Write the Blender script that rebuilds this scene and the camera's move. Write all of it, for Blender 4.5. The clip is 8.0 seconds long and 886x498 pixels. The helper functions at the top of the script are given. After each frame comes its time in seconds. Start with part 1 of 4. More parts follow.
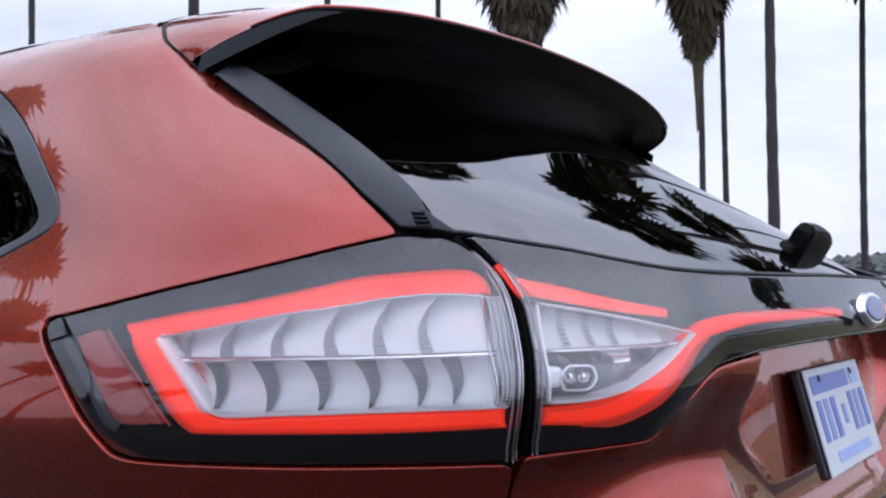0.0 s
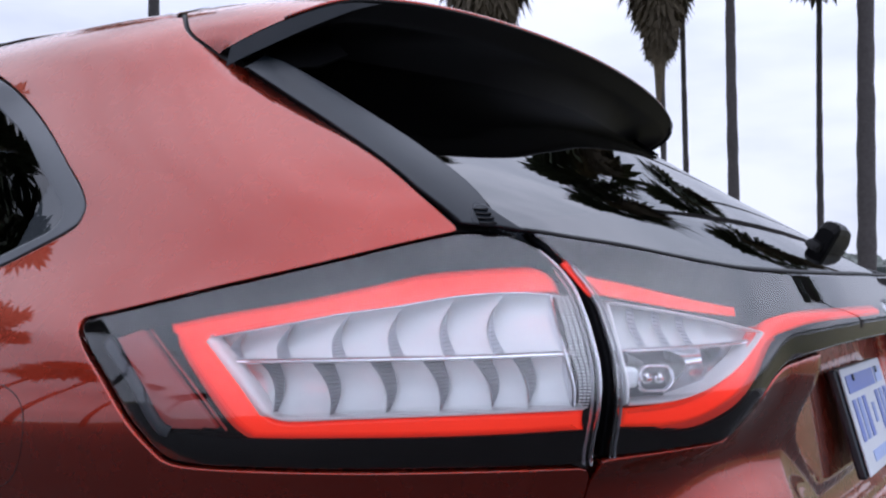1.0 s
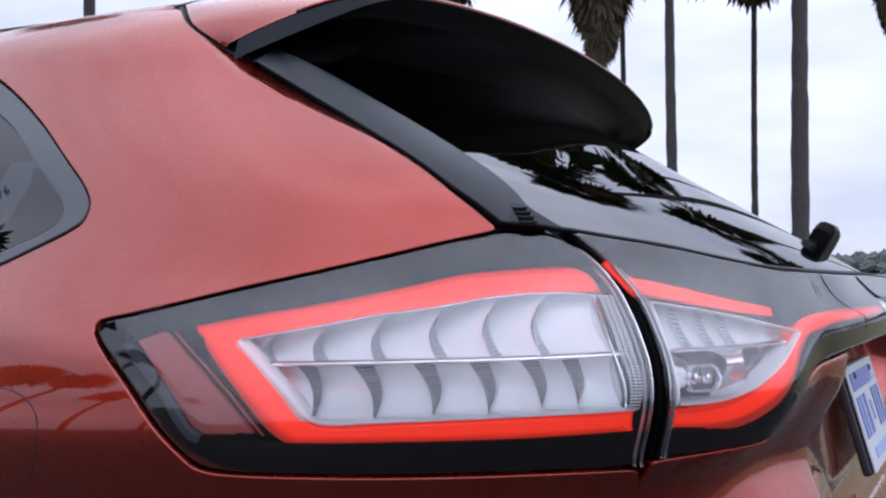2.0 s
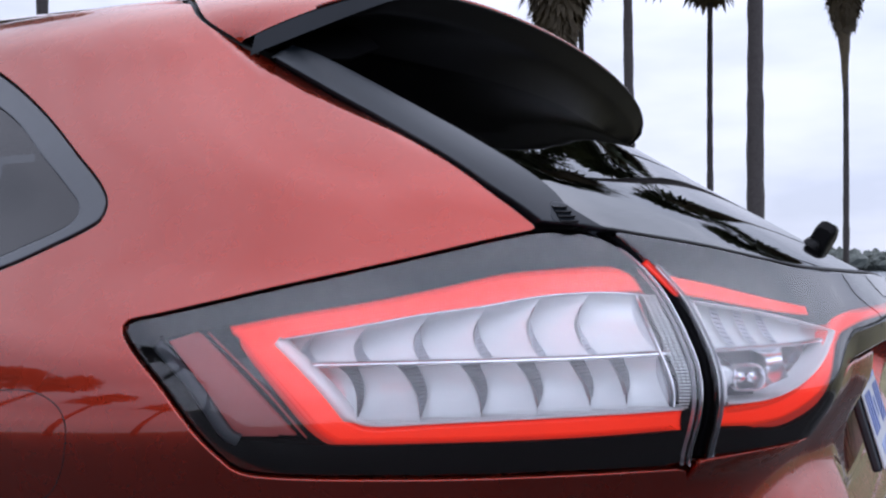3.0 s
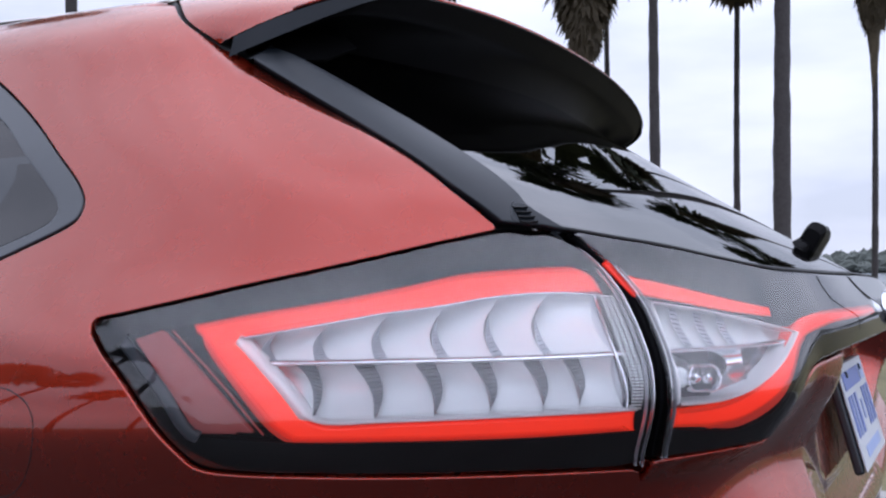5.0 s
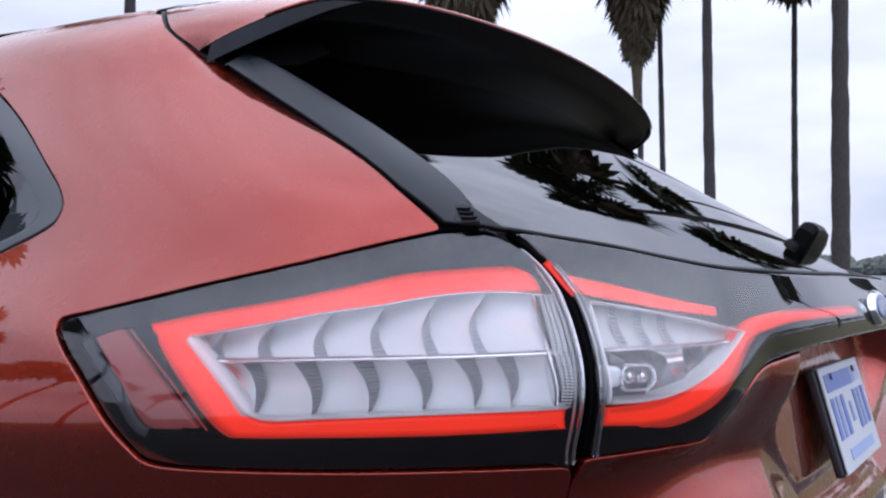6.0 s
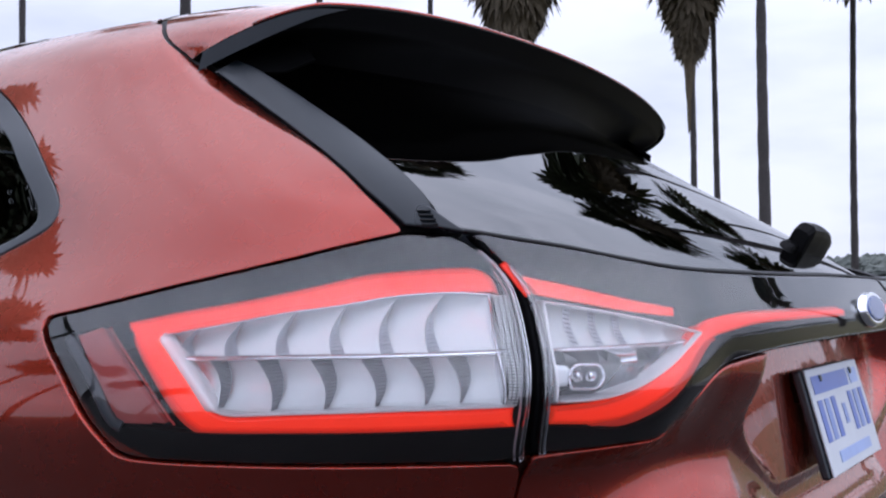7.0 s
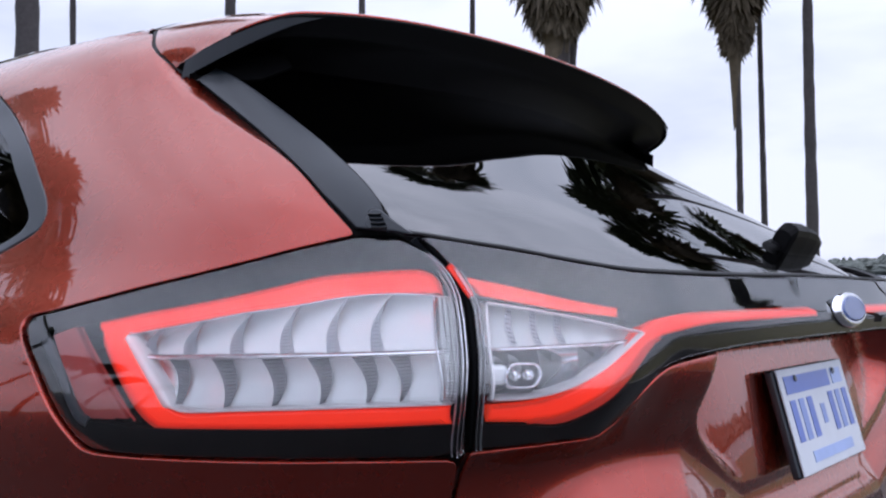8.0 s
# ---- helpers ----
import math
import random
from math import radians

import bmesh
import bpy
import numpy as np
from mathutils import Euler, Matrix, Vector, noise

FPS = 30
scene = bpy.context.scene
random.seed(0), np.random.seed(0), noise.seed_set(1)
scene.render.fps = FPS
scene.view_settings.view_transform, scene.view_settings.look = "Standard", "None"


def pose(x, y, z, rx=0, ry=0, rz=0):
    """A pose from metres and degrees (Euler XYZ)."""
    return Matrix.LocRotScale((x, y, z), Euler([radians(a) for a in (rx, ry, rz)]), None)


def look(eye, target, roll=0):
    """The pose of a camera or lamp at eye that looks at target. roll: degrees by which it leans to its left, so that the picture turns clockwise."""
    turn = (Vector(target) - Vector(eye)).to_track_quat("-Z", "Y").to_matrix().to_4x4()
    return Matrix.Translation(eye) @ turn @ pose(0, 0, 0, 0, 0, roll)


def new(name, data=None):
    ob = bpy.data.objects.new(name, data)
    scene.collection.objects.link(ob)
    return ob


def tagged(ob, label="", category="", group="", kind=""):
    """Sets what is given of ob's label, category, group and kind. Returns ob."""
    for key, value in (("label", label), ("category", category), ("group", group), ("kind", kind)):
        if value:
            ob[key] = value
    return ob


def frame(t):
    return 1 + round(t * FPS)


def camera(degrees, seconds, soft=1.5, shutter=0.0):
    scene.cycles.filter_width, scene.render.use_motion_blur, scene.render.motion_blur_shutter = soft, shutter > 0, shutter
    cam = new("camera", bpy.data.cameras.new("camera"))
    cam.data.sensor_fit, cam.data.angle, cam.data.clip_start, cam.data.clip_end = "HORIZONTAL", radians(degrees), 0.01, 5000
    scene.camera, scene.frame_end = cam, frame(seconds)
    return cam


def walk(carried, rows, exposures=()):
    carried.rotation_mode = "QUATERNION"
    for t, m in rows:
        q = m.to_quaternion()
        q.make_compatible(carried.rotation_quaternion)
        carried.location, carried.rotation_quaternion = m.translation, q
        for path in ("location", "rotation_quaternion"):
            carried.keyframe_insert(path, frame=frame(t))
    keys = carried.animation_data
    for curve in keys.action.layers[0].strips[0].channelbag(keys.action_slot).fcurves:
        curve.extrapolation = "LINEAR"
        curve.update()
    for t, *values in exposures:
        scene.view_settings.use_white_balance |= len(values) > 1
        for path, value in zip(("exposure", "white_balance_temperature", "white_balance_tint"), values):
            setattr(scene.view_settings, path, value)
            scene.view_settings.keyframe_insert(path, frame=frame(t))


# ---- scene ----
cam = camera(50.0, 8.0, soft=2.3)
PATH = [
    (0, (0.876, -1.528, 1.144), (-0.309, 0.083, 1.196), -0.3),
    (0.5, (0.825, -1.548, 1.144), (-0.327, 0.086, 1.195), -0.4),
    (1, (0.771, -1.569, 1.143), (-0.343, 0.091, 1.194), -0.3),
    (1.5, (0.724, -1.587, 1.143), (-0.338, 0.107, 1.194), -0.3),
    (3, (0.595, -1.644, 1.146), (-0.328, 0.129, 1.19), -0.3),
    (3.5, (0.587, -1.648, 1.146), (-0.331, 0.128, 1.189), -0.3),
    (4, (0.59, -1.647, 1.146), (-0.33, 0.129, 1.189), -0.3),
    (4.5, (0.613, -1.636, 1.146), (-0.321, 0.132, 1.189), -0.2),
    (6, (0.765, -1.569, 1.142), (-0.31, 0.117, 1.193), -0.2),
    (6.5, (0.811, -1.55, 1.141), (-0.306, 0.108, 1.194), -0.3),
    (7, (0.861, -1.534, 1.142), (-0.309, 0.088, 1.195), -0.2),
    (7.5, (0.915, -1.513, 1.143), (-0.295, 0.079, 1.194), -0.3),
    (8, (0.963, -1.494, 1.144), (-0.285, 0.068, 1.196), -0.3),
]
walk(cam, [(t, look(eye, target, roll)) for t, eye, target, roll in PATH],
     exposures=[(0, -0.06, 6000, 12), (8, -0.06, 6000, 12)])

# ---- world and light ----
world = bpy.data.worlds.new("sky")
scene.world = world
world.use_nodes = True
wn, wl = world.node_tree.nodes, world.node_tree.links
wn.clear()
SUN_EL, SUN_ROT = radians(68), radians(74)
sky = wn.new("ShaderNodeTexSky")
sky.sky_type = "NISHITA"
sky.sun_disc = False
sky.sun_elevation, sky.sun_rotation = SUN_EL, SUN_ROT
sky.air_density, sky.dust_density = 1.0, 2.0
skyback = wn.new("ShaderNodeBackground")
skyback.inputs["Strength"].default_value = 0.07
wl.new(sky.outputs[0], skyback.inputs["Color"])
# high thin cloud sheet
wco = wn.new("ShaderNodeTexCoord")
wmap = wn.new("ShaderNodeMapping")
wmap.inputs["Scale"].default_value = (1.0, 1.0, 3.2)
wl.new(wco.outputs["Generated"], wmap.inputs["Vector"])
cl = wn.new("ShaderNodeTexNoise")
cl.inputs["Scale"].default_value = 2.8
cl.inputs["Detail"].default_value = 5.0
cl.inputs["Roughness"].default_value = 0.5
wl.new(wmap.outputs[0], cl.inputs["Vector"])
cr = wn.new("ShaderNodeValToRGB")
cr.color_ramp.elements[0].position, cr.color_ramp.elements[0].color = 0.36, (0.67, 0.70, 0.82, 1)
cr.color_ramp.elements[1].position, cr.color_ramp.elements[1].color = 0.60, (0.91, 0.92, 1.06, 1)
wl.new(cl.outputs["Fac"], cr.inputs["Fac"])
cloud = wn.new("ShaderNodeBackground")
sep = wn.new("ShaderNodeSeparateXYZ")
wl.new(wco.outputs["Generated"], sep.inputs[0])
rise = wn.new("ShaderNodeMapRange")
rise.inputs["From Min"].default_value, rise.inputs["From Max"].default_value = 0.20, 0.56
rise.inputs["To Min"].default_value, rise.inputs["To Max"].default_value = 1.26, 1.70
wl.new(sep.outputs["Z"], rise.inputs["Value"])
# the cloud glows softly round the veiled sun
SUN_WAY = (0.36, 0.10, 0.93)
toward = wn.new("ShaderNodeVectorMath")
toward.operation = "DOT_PRODUCT"
toward.inputs[1].default_value = SUN_WAY
wl.new(wco.outputs["Generated"], toward.inputs[0])
lobe = wn.new("ShaderNodeMath")
lobe.operation = "MAXIMUM"
lobe.inputs[1].default_value = 0.0
wl.new(toward.outputs["Value"], lobe.inputs[0])
veil = wn.new("ShaderNodeMath")
veil.operation = "POWER"
veil.inputs[1].default_value = 2.0
wl.new(lobe.outputs[0], veil.inputs[0])
total = wn.new("ShaderNodeMath")
total.operation = "MULTIPLY_ADD"
total.inputs[1].default_value = 1.95
wl.new(veil.outputs[0], total.inputs[0])
wl.new(rise.outputs[0], total.inputs[2])
wl.new(total.outputs[0], cloud.inputs["Strength"])
wl.new(cr.outputs[0], cloud.inputs["Color"])
wmix = wn.new("ShaderNodeMixShader")
wmix.inputs[0].default_value = 0.82
wl.new(skyback.outputs[0], wmix.inputs[1])
wl.new(cloud.outputs[0], wmix.inputs[2])
wout = wn.new("ShaderNodeOutputWorld")
wl.new(wmix.outputs[0], wout.inputs["Surface"])

sun = new("sun", bpy.data.lights.new("sun", "SUN"))
sun.data.energy, sun.data.angle, sun.data.color = 0.3, radians(120), (1.0, 0.97, 0.93)
sun.matrix_world = look(tuple(12 * c for c in SUN_WAY), (0, 0, 0))


# ---- materials ----
def nodes_of(name):
    m = bpy.data.materials.new(name)
    m.use_nodes = True
    n, l = m.node_tree.nodes, m.node_tree.links
    return m, n, l, n["Principled BSDF"]


def plain(name, color, rough=0.5, metal=0.0, coat=0.0, coat_rough=0.03, spec=0.5, var=0.12, scale=40.0, bump=0.0, bump_scale=200.0, rvar=0.1):
    """A surface with colour and gloss variation at two scales and a fine relief."""
    m, n, l, b = nodes_of(name)
    co = n.new("ShaderNodeTexCoord")
    a, f = n.new("ShaderNodeTexNoise"), n.new("ShaderNodeTexNoise")
    a.inputs["Scale"].default_value, f.inputs["Scale"].default_value = scale * 0.12, scale
    a.inputs["Detail"].default_value, f.inputs["Detail"].default_value = 4, 6
    l.new(co.outputs["Object"], a.inputs["Vector"])
    l.new(co.outputs["Object"], f.inputs["Vector"])
    mx = n.new("ShaderNodeMath")
    mx.operation = "ADD"
    l.new(a.outputs["Fac"], mx.inputs[0])
    l.new(f.outputs["Fac"], mx.inputs[1])
    rp = n.new("ShaderNodeValToRGB")
    rp.color_ramp.elements[0].position, rp.color_ramp.elements[1].position = 0.3, 0.7
    rp.color_ramp.elements[0].color = (*[max(0, c * (1 - var)) for c in color], 1)
    rp.color_ramp.elements[1].color = (*[min(1, c * (1 + var)) for c in color], 1)
    half = n.new("ShaderNodeMath")
    half.operation = "MULTIPLY"
    half.inputs[1].default_value = 0.5
    l.new(mx.outputs[0], half.inputs[0])
    l.new(half.outputs[0], rp.inputs["Fac"])
    l.new(rp.outputs[0], b.inputs["Base Color"])
    mr = n.new("ShaderNodeMapRange")
    mr.inputs["From Min"].default_value, mr.inputs["From Max"].default_value = 0.3, 0.7
    mr.inputs["To Min"].default_value, mr.inputs["To Max"].default_value = rough * (1 - rvar), min(1, rough * (1 + rvar))
    l.new(a.outputs["Fac"], mr.inputs["Value"])
    l.new(mr.outputs[0], b.inputs["Roughness"])
    b.inputs["Metallic"].default_value = metal
    b.inputs["Coat Weight"].default_value = coat
    b.inputs["Coat Roughness"].default_value = coat_rough
    b.inputs["Specular IOR Level"].default_value = spec
    if bump:
        bn, bp = n.new("ShaderNodeTexNoise"), n.new("ShaderNodeBump")
        bn.inputs["Scale"].default_value = bump_scale
        bn.inputs["Detail"].default_value = 5
        bp.inputs["Strength"].default_value = bump
        bp.inputs["Distance"].default_value = 0.002
        l.new(co.outputs["Object"], bn.inputs["Vector"])
        l.new(bn.outputs["Fac"], bp.inputs["Height"])
        l.new(bp.outputs[0], b.inputs["Normal"])
    return m


def clear_cover(name, tint=(0.97, 0.97, 0.98), ior=1.5):
    """Thin clear plastic or glass: see-through, with a mirror-like gloss that grows at grazing angles."""
    m = bpy.data.materials.new(name)
    m.use_nodes = True
    n, l = m.node_tree.nodes, m.node_tree.links
    n.clear()
    tr, gl, fr, mx, out = (n.new(k) for k in ("ShaderNodeBsdfTransparent", "ShaderNodeBsdfGlossy", "ShaderNodeFresnel", "ShaderNodeMixShader", "ShaderNodeOutputMaterial"))
    tr.inputs["Color"].default_value = (*tint, 1)
    gl.inputs["Roughness"].default_value = 0.0
    fr.inputs["IOR"].default_value = ior
    l.new(fr.outputs[0], mx.inputs[0])
    l.new(tr.outputs[0], mx.inputs[1])
    l.new(gl.outputs[0], mx.inputs[2])
    l.new(mx.outputs[0], out.inputs["Surface"])
    return m


def glow(name, color, strength, base):
    m, n, l, b = nodes_of(name)
    co, ns = n.new("ShaderNodeTexCoord"), n.new("ShaderNodeTexNoise")
    ns.inputs["Scale"].default_value = 30
    l.new(co.outputs["Object"], ns.inputs["Vector"])
    mr = n.new("ShaderNodeMapRange")
    mr.inputs["To Min"].default_value, mr.inputs["To Max"].default_value = strength * 0.9, strength * 1.1
    l.new(ns.outputs["Fac"], mr.inputs["Value"])
    l.new(mr.outputs[0], b.inputs["Emission Strength"])
    b.inputs["Emission Color"].default_value = (*color, 1)
    b.inputs["Base Color"].default_value = (*base, 1)
    b.inputs["Roughness"].default_value = 0.25
    return m


PAINT = plain("ruby_paint", (0.264, 0.0180, 0.0058), rough=0.27, metal=0.95, coat=1.0, coat_rough=0.015, var=0.03, scale=240, rvar=0.05)
PAINT.node_tree.nodes["Principled BSDF"].inputs["Coat IOR"].default_value = 1.55
PAINT.node_tree.nodes["Principled BSDF"].inputs["Specular Tint"].default_value = (1.0, 0.85, 0.73, 1)
BLACK = plain("black_gloss", (0.006, 0.006, 0.007), rough=0.12, coat=1.0, coat_rough=0.02, var=0.1)
TRIM = plain("black_pillar_plastic", (0.007, 0.010, 0.014), rough=0.36, coat=0.05, coat_rough=0.10, spec=0.30, var=0.2, bump=0.02)
SATIN = plain("black_satin_trim", (0.014, 0.019, 0.025), rough=0.32, coat=0.40, coat_rough=0.12, var=0.2, bump=0.02)
RUBBER = plain("black_rubber", (0.006, 0.006, 0.007), rough=0.6, spec=0.3, var=0.2, bump=0.2)
DARKIN = plain("dark_cabin", (0.010, 0.010, 0.011), rough=0.8, var=0.2)
# Near-black that paints shade beneath the spoiler.
SHADE = plain("underside_shade_black", (0.0022, 0.0022, 0.0024), rough=0.95, spec=0.02, var=0.2)
SILVER = plain("silvered_reflector", (0.93, 0.97, 0.98), rough=0.24, metal=0.10, var=0.04, scale=60)
BRIGHT = plain("bright_silver_edge", (0.98, 0.98, 0.99), rough=0.20, metal=0.08, var=0.03)
CHROME = plain("chrome", (0.82, 0.83, 0.86), rough=0.07, metal=1.0, var=0.03)
RIBBED = plain("ribbed_grey_plastic", (0.31, 0.32, 0.34), rough=0.35, metal=0.4, var=0.1)
RIBBED2 = plain("ribbed_silver_plastic", (0.48, 0.50, 0.54), rough=0.30, metal=0.35, var=0.1)
DEEP = plain("vacuum_metal", (0.80, 0.82, 0.86), rough=0.16, metal=0.95, var=0.04, scale=60)
SOCKET = plain("dark_socket", (0.10, 0.10, 0.11), rough=0.4)
# Stepped emission levels: the dimmer ones draw the falloff of the guide's glow.
REDGLOW = glow("red_light_guide", (1.0, 0.038, 0.010), 0.74, (0.7, 0.03, 0.02))
REDBAR = glow("red_light_bar", (1.0, 0.052, 0.012), 0.38, (0.6, 0.03, 0.02))
REDMID = glow("red_light_guide_flank", (1.0, 0.034, 0.010), 0.46, (0.6, 0.03, 0.02))
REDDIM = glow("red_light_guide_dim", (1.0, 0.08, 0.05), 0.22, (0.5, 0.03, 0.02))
FROST = plain("frosted_grey_plastic", (0.060, 0.068, 0.078), rough=0.35, var=0.1)
REDPLAS = plain("red_reflector", (0.42, 0.10, 0.09), rough=0.25, var=0.1)
COVER = clear_cover("clear_lens", ior=1.82)
GATECOVER = clear_cover("clear_tailgate_panel", ior=1.86)
BEZEL = plain("black_lamp_mask", (0.0035, 0.0036, 0.0042), rough=0.85, spec=0.05, var=0.2)
PANE = clear_cover("tinted_glass", tint=(0.035, 0.04, 0.045), ior=1.6)
BACKGLASS = clear_cover("privacy_glass", tint=(0.03, 0.03, 0.035), ior=2.2)
PLATEW = plain("plate_white", (0.52, 0.54, 0.58), rough=0.35, var=0.04)
PLATEB = plain("plate_blue", (0.10, 0.15, 0.42), rough=0.35, var=0.08)
PLATEM = plain("plate_mid_blue", (0.18, 0.24, 0.48), rough=0.35, var=0.08)
PLATEL = plain("plate_pale_blue", (0.30, 0.38, 0.62), rough=0.35, var=0.08)
BLUE = plain("badge_blue", (0.02, 0.05, 0.18), rough=0.25, coat=0.4)
BLADE = plain("black_moulded_plastic", (0.003, 0.003, 0.0034), rough=0.45, spec=0.06, var=0.15)
TYRE = plain("tyre_rubber", (0.02, 0.02, 0.02), rough=0.8, var=0.2, bump=0.3)
ALLOY = plain("alloy", (0.55, 0.56, 0.58), rough=0.25, metal=1.0)
BARK = plain("palm_bark", (0.046, 0.041, 0.042), rough=0.9, var=0.4, scale=14, bump=0.8, bump_scale=30)
DEADLEAF = plain("dry_frond", (0.095, 0.075, 0.048), rough=0.85, var=0.45, scale=9)
LEAF = plain("palm_frond", (0.036, 0.046, 0.020), rough=0.6, var=0.4, scale=7)


# ---- helpers for meshes ----
def link(name, verts, faces, material, parent=None, label="", smooth=True, normals=None):
    me = bpy.data.meshes.new(name)
    me.from_pydata([tuple(v) for v in verts], [], faces)
    me.materials.append(material)
    if smooth:
        me.polygons.foreach_set("use_smooth", [True] * len(me.polygons))
    me.update()
    if normals is not None:
        me.normals_split_custom_set_from_vertices([tuple(v) for v in normals])
    ob = new(name, me)
    if parent is not None:
        ob.parent = parent
    if label:
        tagged(ob, label)
    return ob


def part(name, bm, material, parent, label=""):
    me = bpy.data.meshes.new(name)
    bm.normal_update()
    bm.to_mesh(me)
    bm.free()
    me.materials.append(material)
    ob = new(name, me)
    if parent is not None:
        ob.parent = parent
    if label:
        tagged(ob, label)
    return ob


def rounded_box(sx, sy, sz, r=0.003, m=None, seg=2):
    bm = bmesh.new()
    bmesh.ops.create_cube(bm, size=1.0, matrix=Matrix.Diagonal((sx, sy, sz, 1)))
    if r:
        bmesh.ops.bevel(bm, geom=bm.edges[:], offset=r, segments=seg, affect="EDGES", profile=0.5)
    if m is not None:
        bmesh.ops.transform(bm, matrix=m, verts=bm.verts)
    return bm


def grid_mesh(name, fn, nu, nv, material, parent=None, label="", close_u=False):
    """A smooth sheet: fn(u, v) for u and v from 0 to 1."""
    verts = [fn(i / nu, j / nv) for j in range(nv + 1) for i in range(nu + 1)]
    w = nu + 1
    faces = [(j * w + i, j * w + i + 1, (j + 1) * w + i + 1, (j + 1) * w + i) for j in range(nv) for i in range(nu)]
    return link(name, verts, faces, material, parent, label)


def polyline(pts, k=6, closed=False):
    """Catmull-Rom through pts, k pieces a span."""
    p = [np.array(q, float) for q in pts]
    n, out = len(p), []
    for i in range(n if closed else n - 1):
        a, b = p[i], p[(i + 1) % n]
        z = p[i - 1] if (closed or i > 0) else 2 * a - b
        c = p[(i + 2) % n] if (closed or i + 2 < n) else 2 * b - a
        # centripetal spacing keeps tight corners from looping
        t0, t1 = 0.0, max(np.linalg.norm(a - z), 1e-6) ** 0.5
        t2 = t1 + max(np.linalg.norm(b - a), 1e-6) ** 0.5
        t3 = t2 + max(np.linalg.norm(c - b), 1e-6) ** 0.5
        for j in range(k):
            t = t1 + (t2 - t1) * j / k
            q1 = (t1 - t) / (t1 - t0) * z + (t - t0) / (t1 - t0) * a
            q2 = (t2 - t) / (t2 - t1) * a + (t - t1) / (t2 - t1) * b
            q3 = (t3 - t) / (t3 - t2) * b + (t - t2) / (t3 - t2) * c
            r1 = (t2 - t) / (t2 - t0) * q1 + (t - t0) / (t2 - t0) * q2
            r2 = (t3 - t) / (t3 - t1) * q2 + (t - t1) / (t3 - t1) * q3
            out.append((t2 - t) / (t2 - t1) * r1 + (t - t1) / (t2 - t1) * r2)
    if not closed:
        out.append(p[-1])
    return out


def inside(poly, x, y):
    poly = np.asarray(poly)
    a, b = poly, np.roll(poly, -1, axis=0)
    cross = (a[:, 1] > y) != (b[:, 1] > y)
    with np.errstate(divide="ignore", invalid="ignore"):
        xi = a[:, 0] + (y - a[:, 1]) / (b[:, 1] - a[:, 1]) * (b[:, 0] - a[:, 0])
    return bool(np.sum(cross & (x < xi)) % 2)


def inset(poly, d):
    """The closed outline moved inwards by d."""
    p = np.asarray(poly, float)
    area = 0.5 * np.sum(p[:, 0] * np.roll(p[:, 1], -1) - np.roll(p[:, 0], -1) * p[:, 1])
    e = np.roll(p, -1, axis=0) - np.roll(p, 1, axis=0)
    n = np.stack([-e[:, 1], e[:, 0]], 1)
    n /= np.maximum(np.linalg.norm(n, axis=1, keepdims=True), 1e-9)
    return p + n * d * (1 if area > 0 else -1)


def thin_out(poly, gap):
    out = [poly[0]]
    for q in poly[1:]:
        if np.linalg.norm(np.asarray(q) - out[-1]) > gap:
            out.append(q)
    if np.linalg.norm(np.asarray(out[0]) - out[-1]) < gap:
        out.pop()
    return out


# ---- the body skin of the car: s runs along the flank from the rear's middle, z is height ----
def natural(zk, v):
    zk, v = np.array(zk), np.array(v)
    h, n = np.diff(zk), len(zk)
    a, b = np.eye(n), np.zeros(n)
    for i in range(1, n - 1):
        a[i, i - 1:i + 2] = h[i - 1], 2 * (h[i - 1] + h[i]), h[i]
        b[i] = 6 * ((v[i + 1] - v[i]) / h[i] - (v[i] - v[i - 1]) / h[i - 1])
    m = np.linalg.solve(a, b)

    def exact(z):
        i = min(max(int(np.searchsorted(zk, z)) - 1, 0), n - 2)
        p, q, k = zk[i + 1] - z, z - zk[i], h[i]
        return float((m[i] * p ** 3 + m[i + 1] * q ** 3) / (6 * k) + (v[i] / k - m[i] * k / 6) * p + (v[i + 1] / k - m[i + 1] * k / 6) * q)

    # a fine table makes the many later calls quick
    low, count = float(zk[0]), 4000
    step = float(zk[-1] - zk[0]) / count
    table = [exact(low + step * i) for i in range(count + 1)]

    def at(z):
        t = min(max((z - low) / step, 0.0), count - 1e-6)
        i = int(t)
        return table[i] + (table[i + 1] - table[i]) * (t - i)
    return at


HEIGHTS = [0.70, 0.80, 0.87, 0.93, 0.97, 1.01, 1.05, 1.13, 1.20, 1.30, 1.42, 1.50, 1.55, 1.575, 1.60]
WIDTH = natural(HEIGHTS, [0.955, 0.975, 0.985, 0.988, 0.983, 0.967, 0.945, 0.882, 0.833, 0.782, 0.719, 0.672, 0.615, 0.565, 0.48])
REAR = natural(HEIGHTS, [0.50, 0.52, 0.535, 0.55, 0.56, 0.57, 0.562, 0.51, 0.455, 0.305, 0.102, -0.02, -0.10, -0.16, -0.28])
ROUND = natural(HEIGHTS, [4.2, 4.1, 4.1, 4.2, 4.4, 4.7, 4.8, 4.8, 5.2, 4.7, 4.4, 4.5, 4.5, 4.5, 4.5])
MID_X = -1.2


def section(phi, z, off=0.0):
    w, r, n = WIDTH(z) + off, REAR(z) + off, ROUND(z)
    c, s = np.cos(phi), np.sin(phi)
    q = (c ** n + s ** n) ** (-1 / n)
    return MID_X + (r - MID_X) * q * c, w * q * s


PHI = np.linspace(0, math.pi / 2, 2000)
_x, _y = section(PHI, 1.1)
ARC = np.concatenate([[0], np.cumsum(np.hypot(np.diff(_x), np.diff(_y)))])
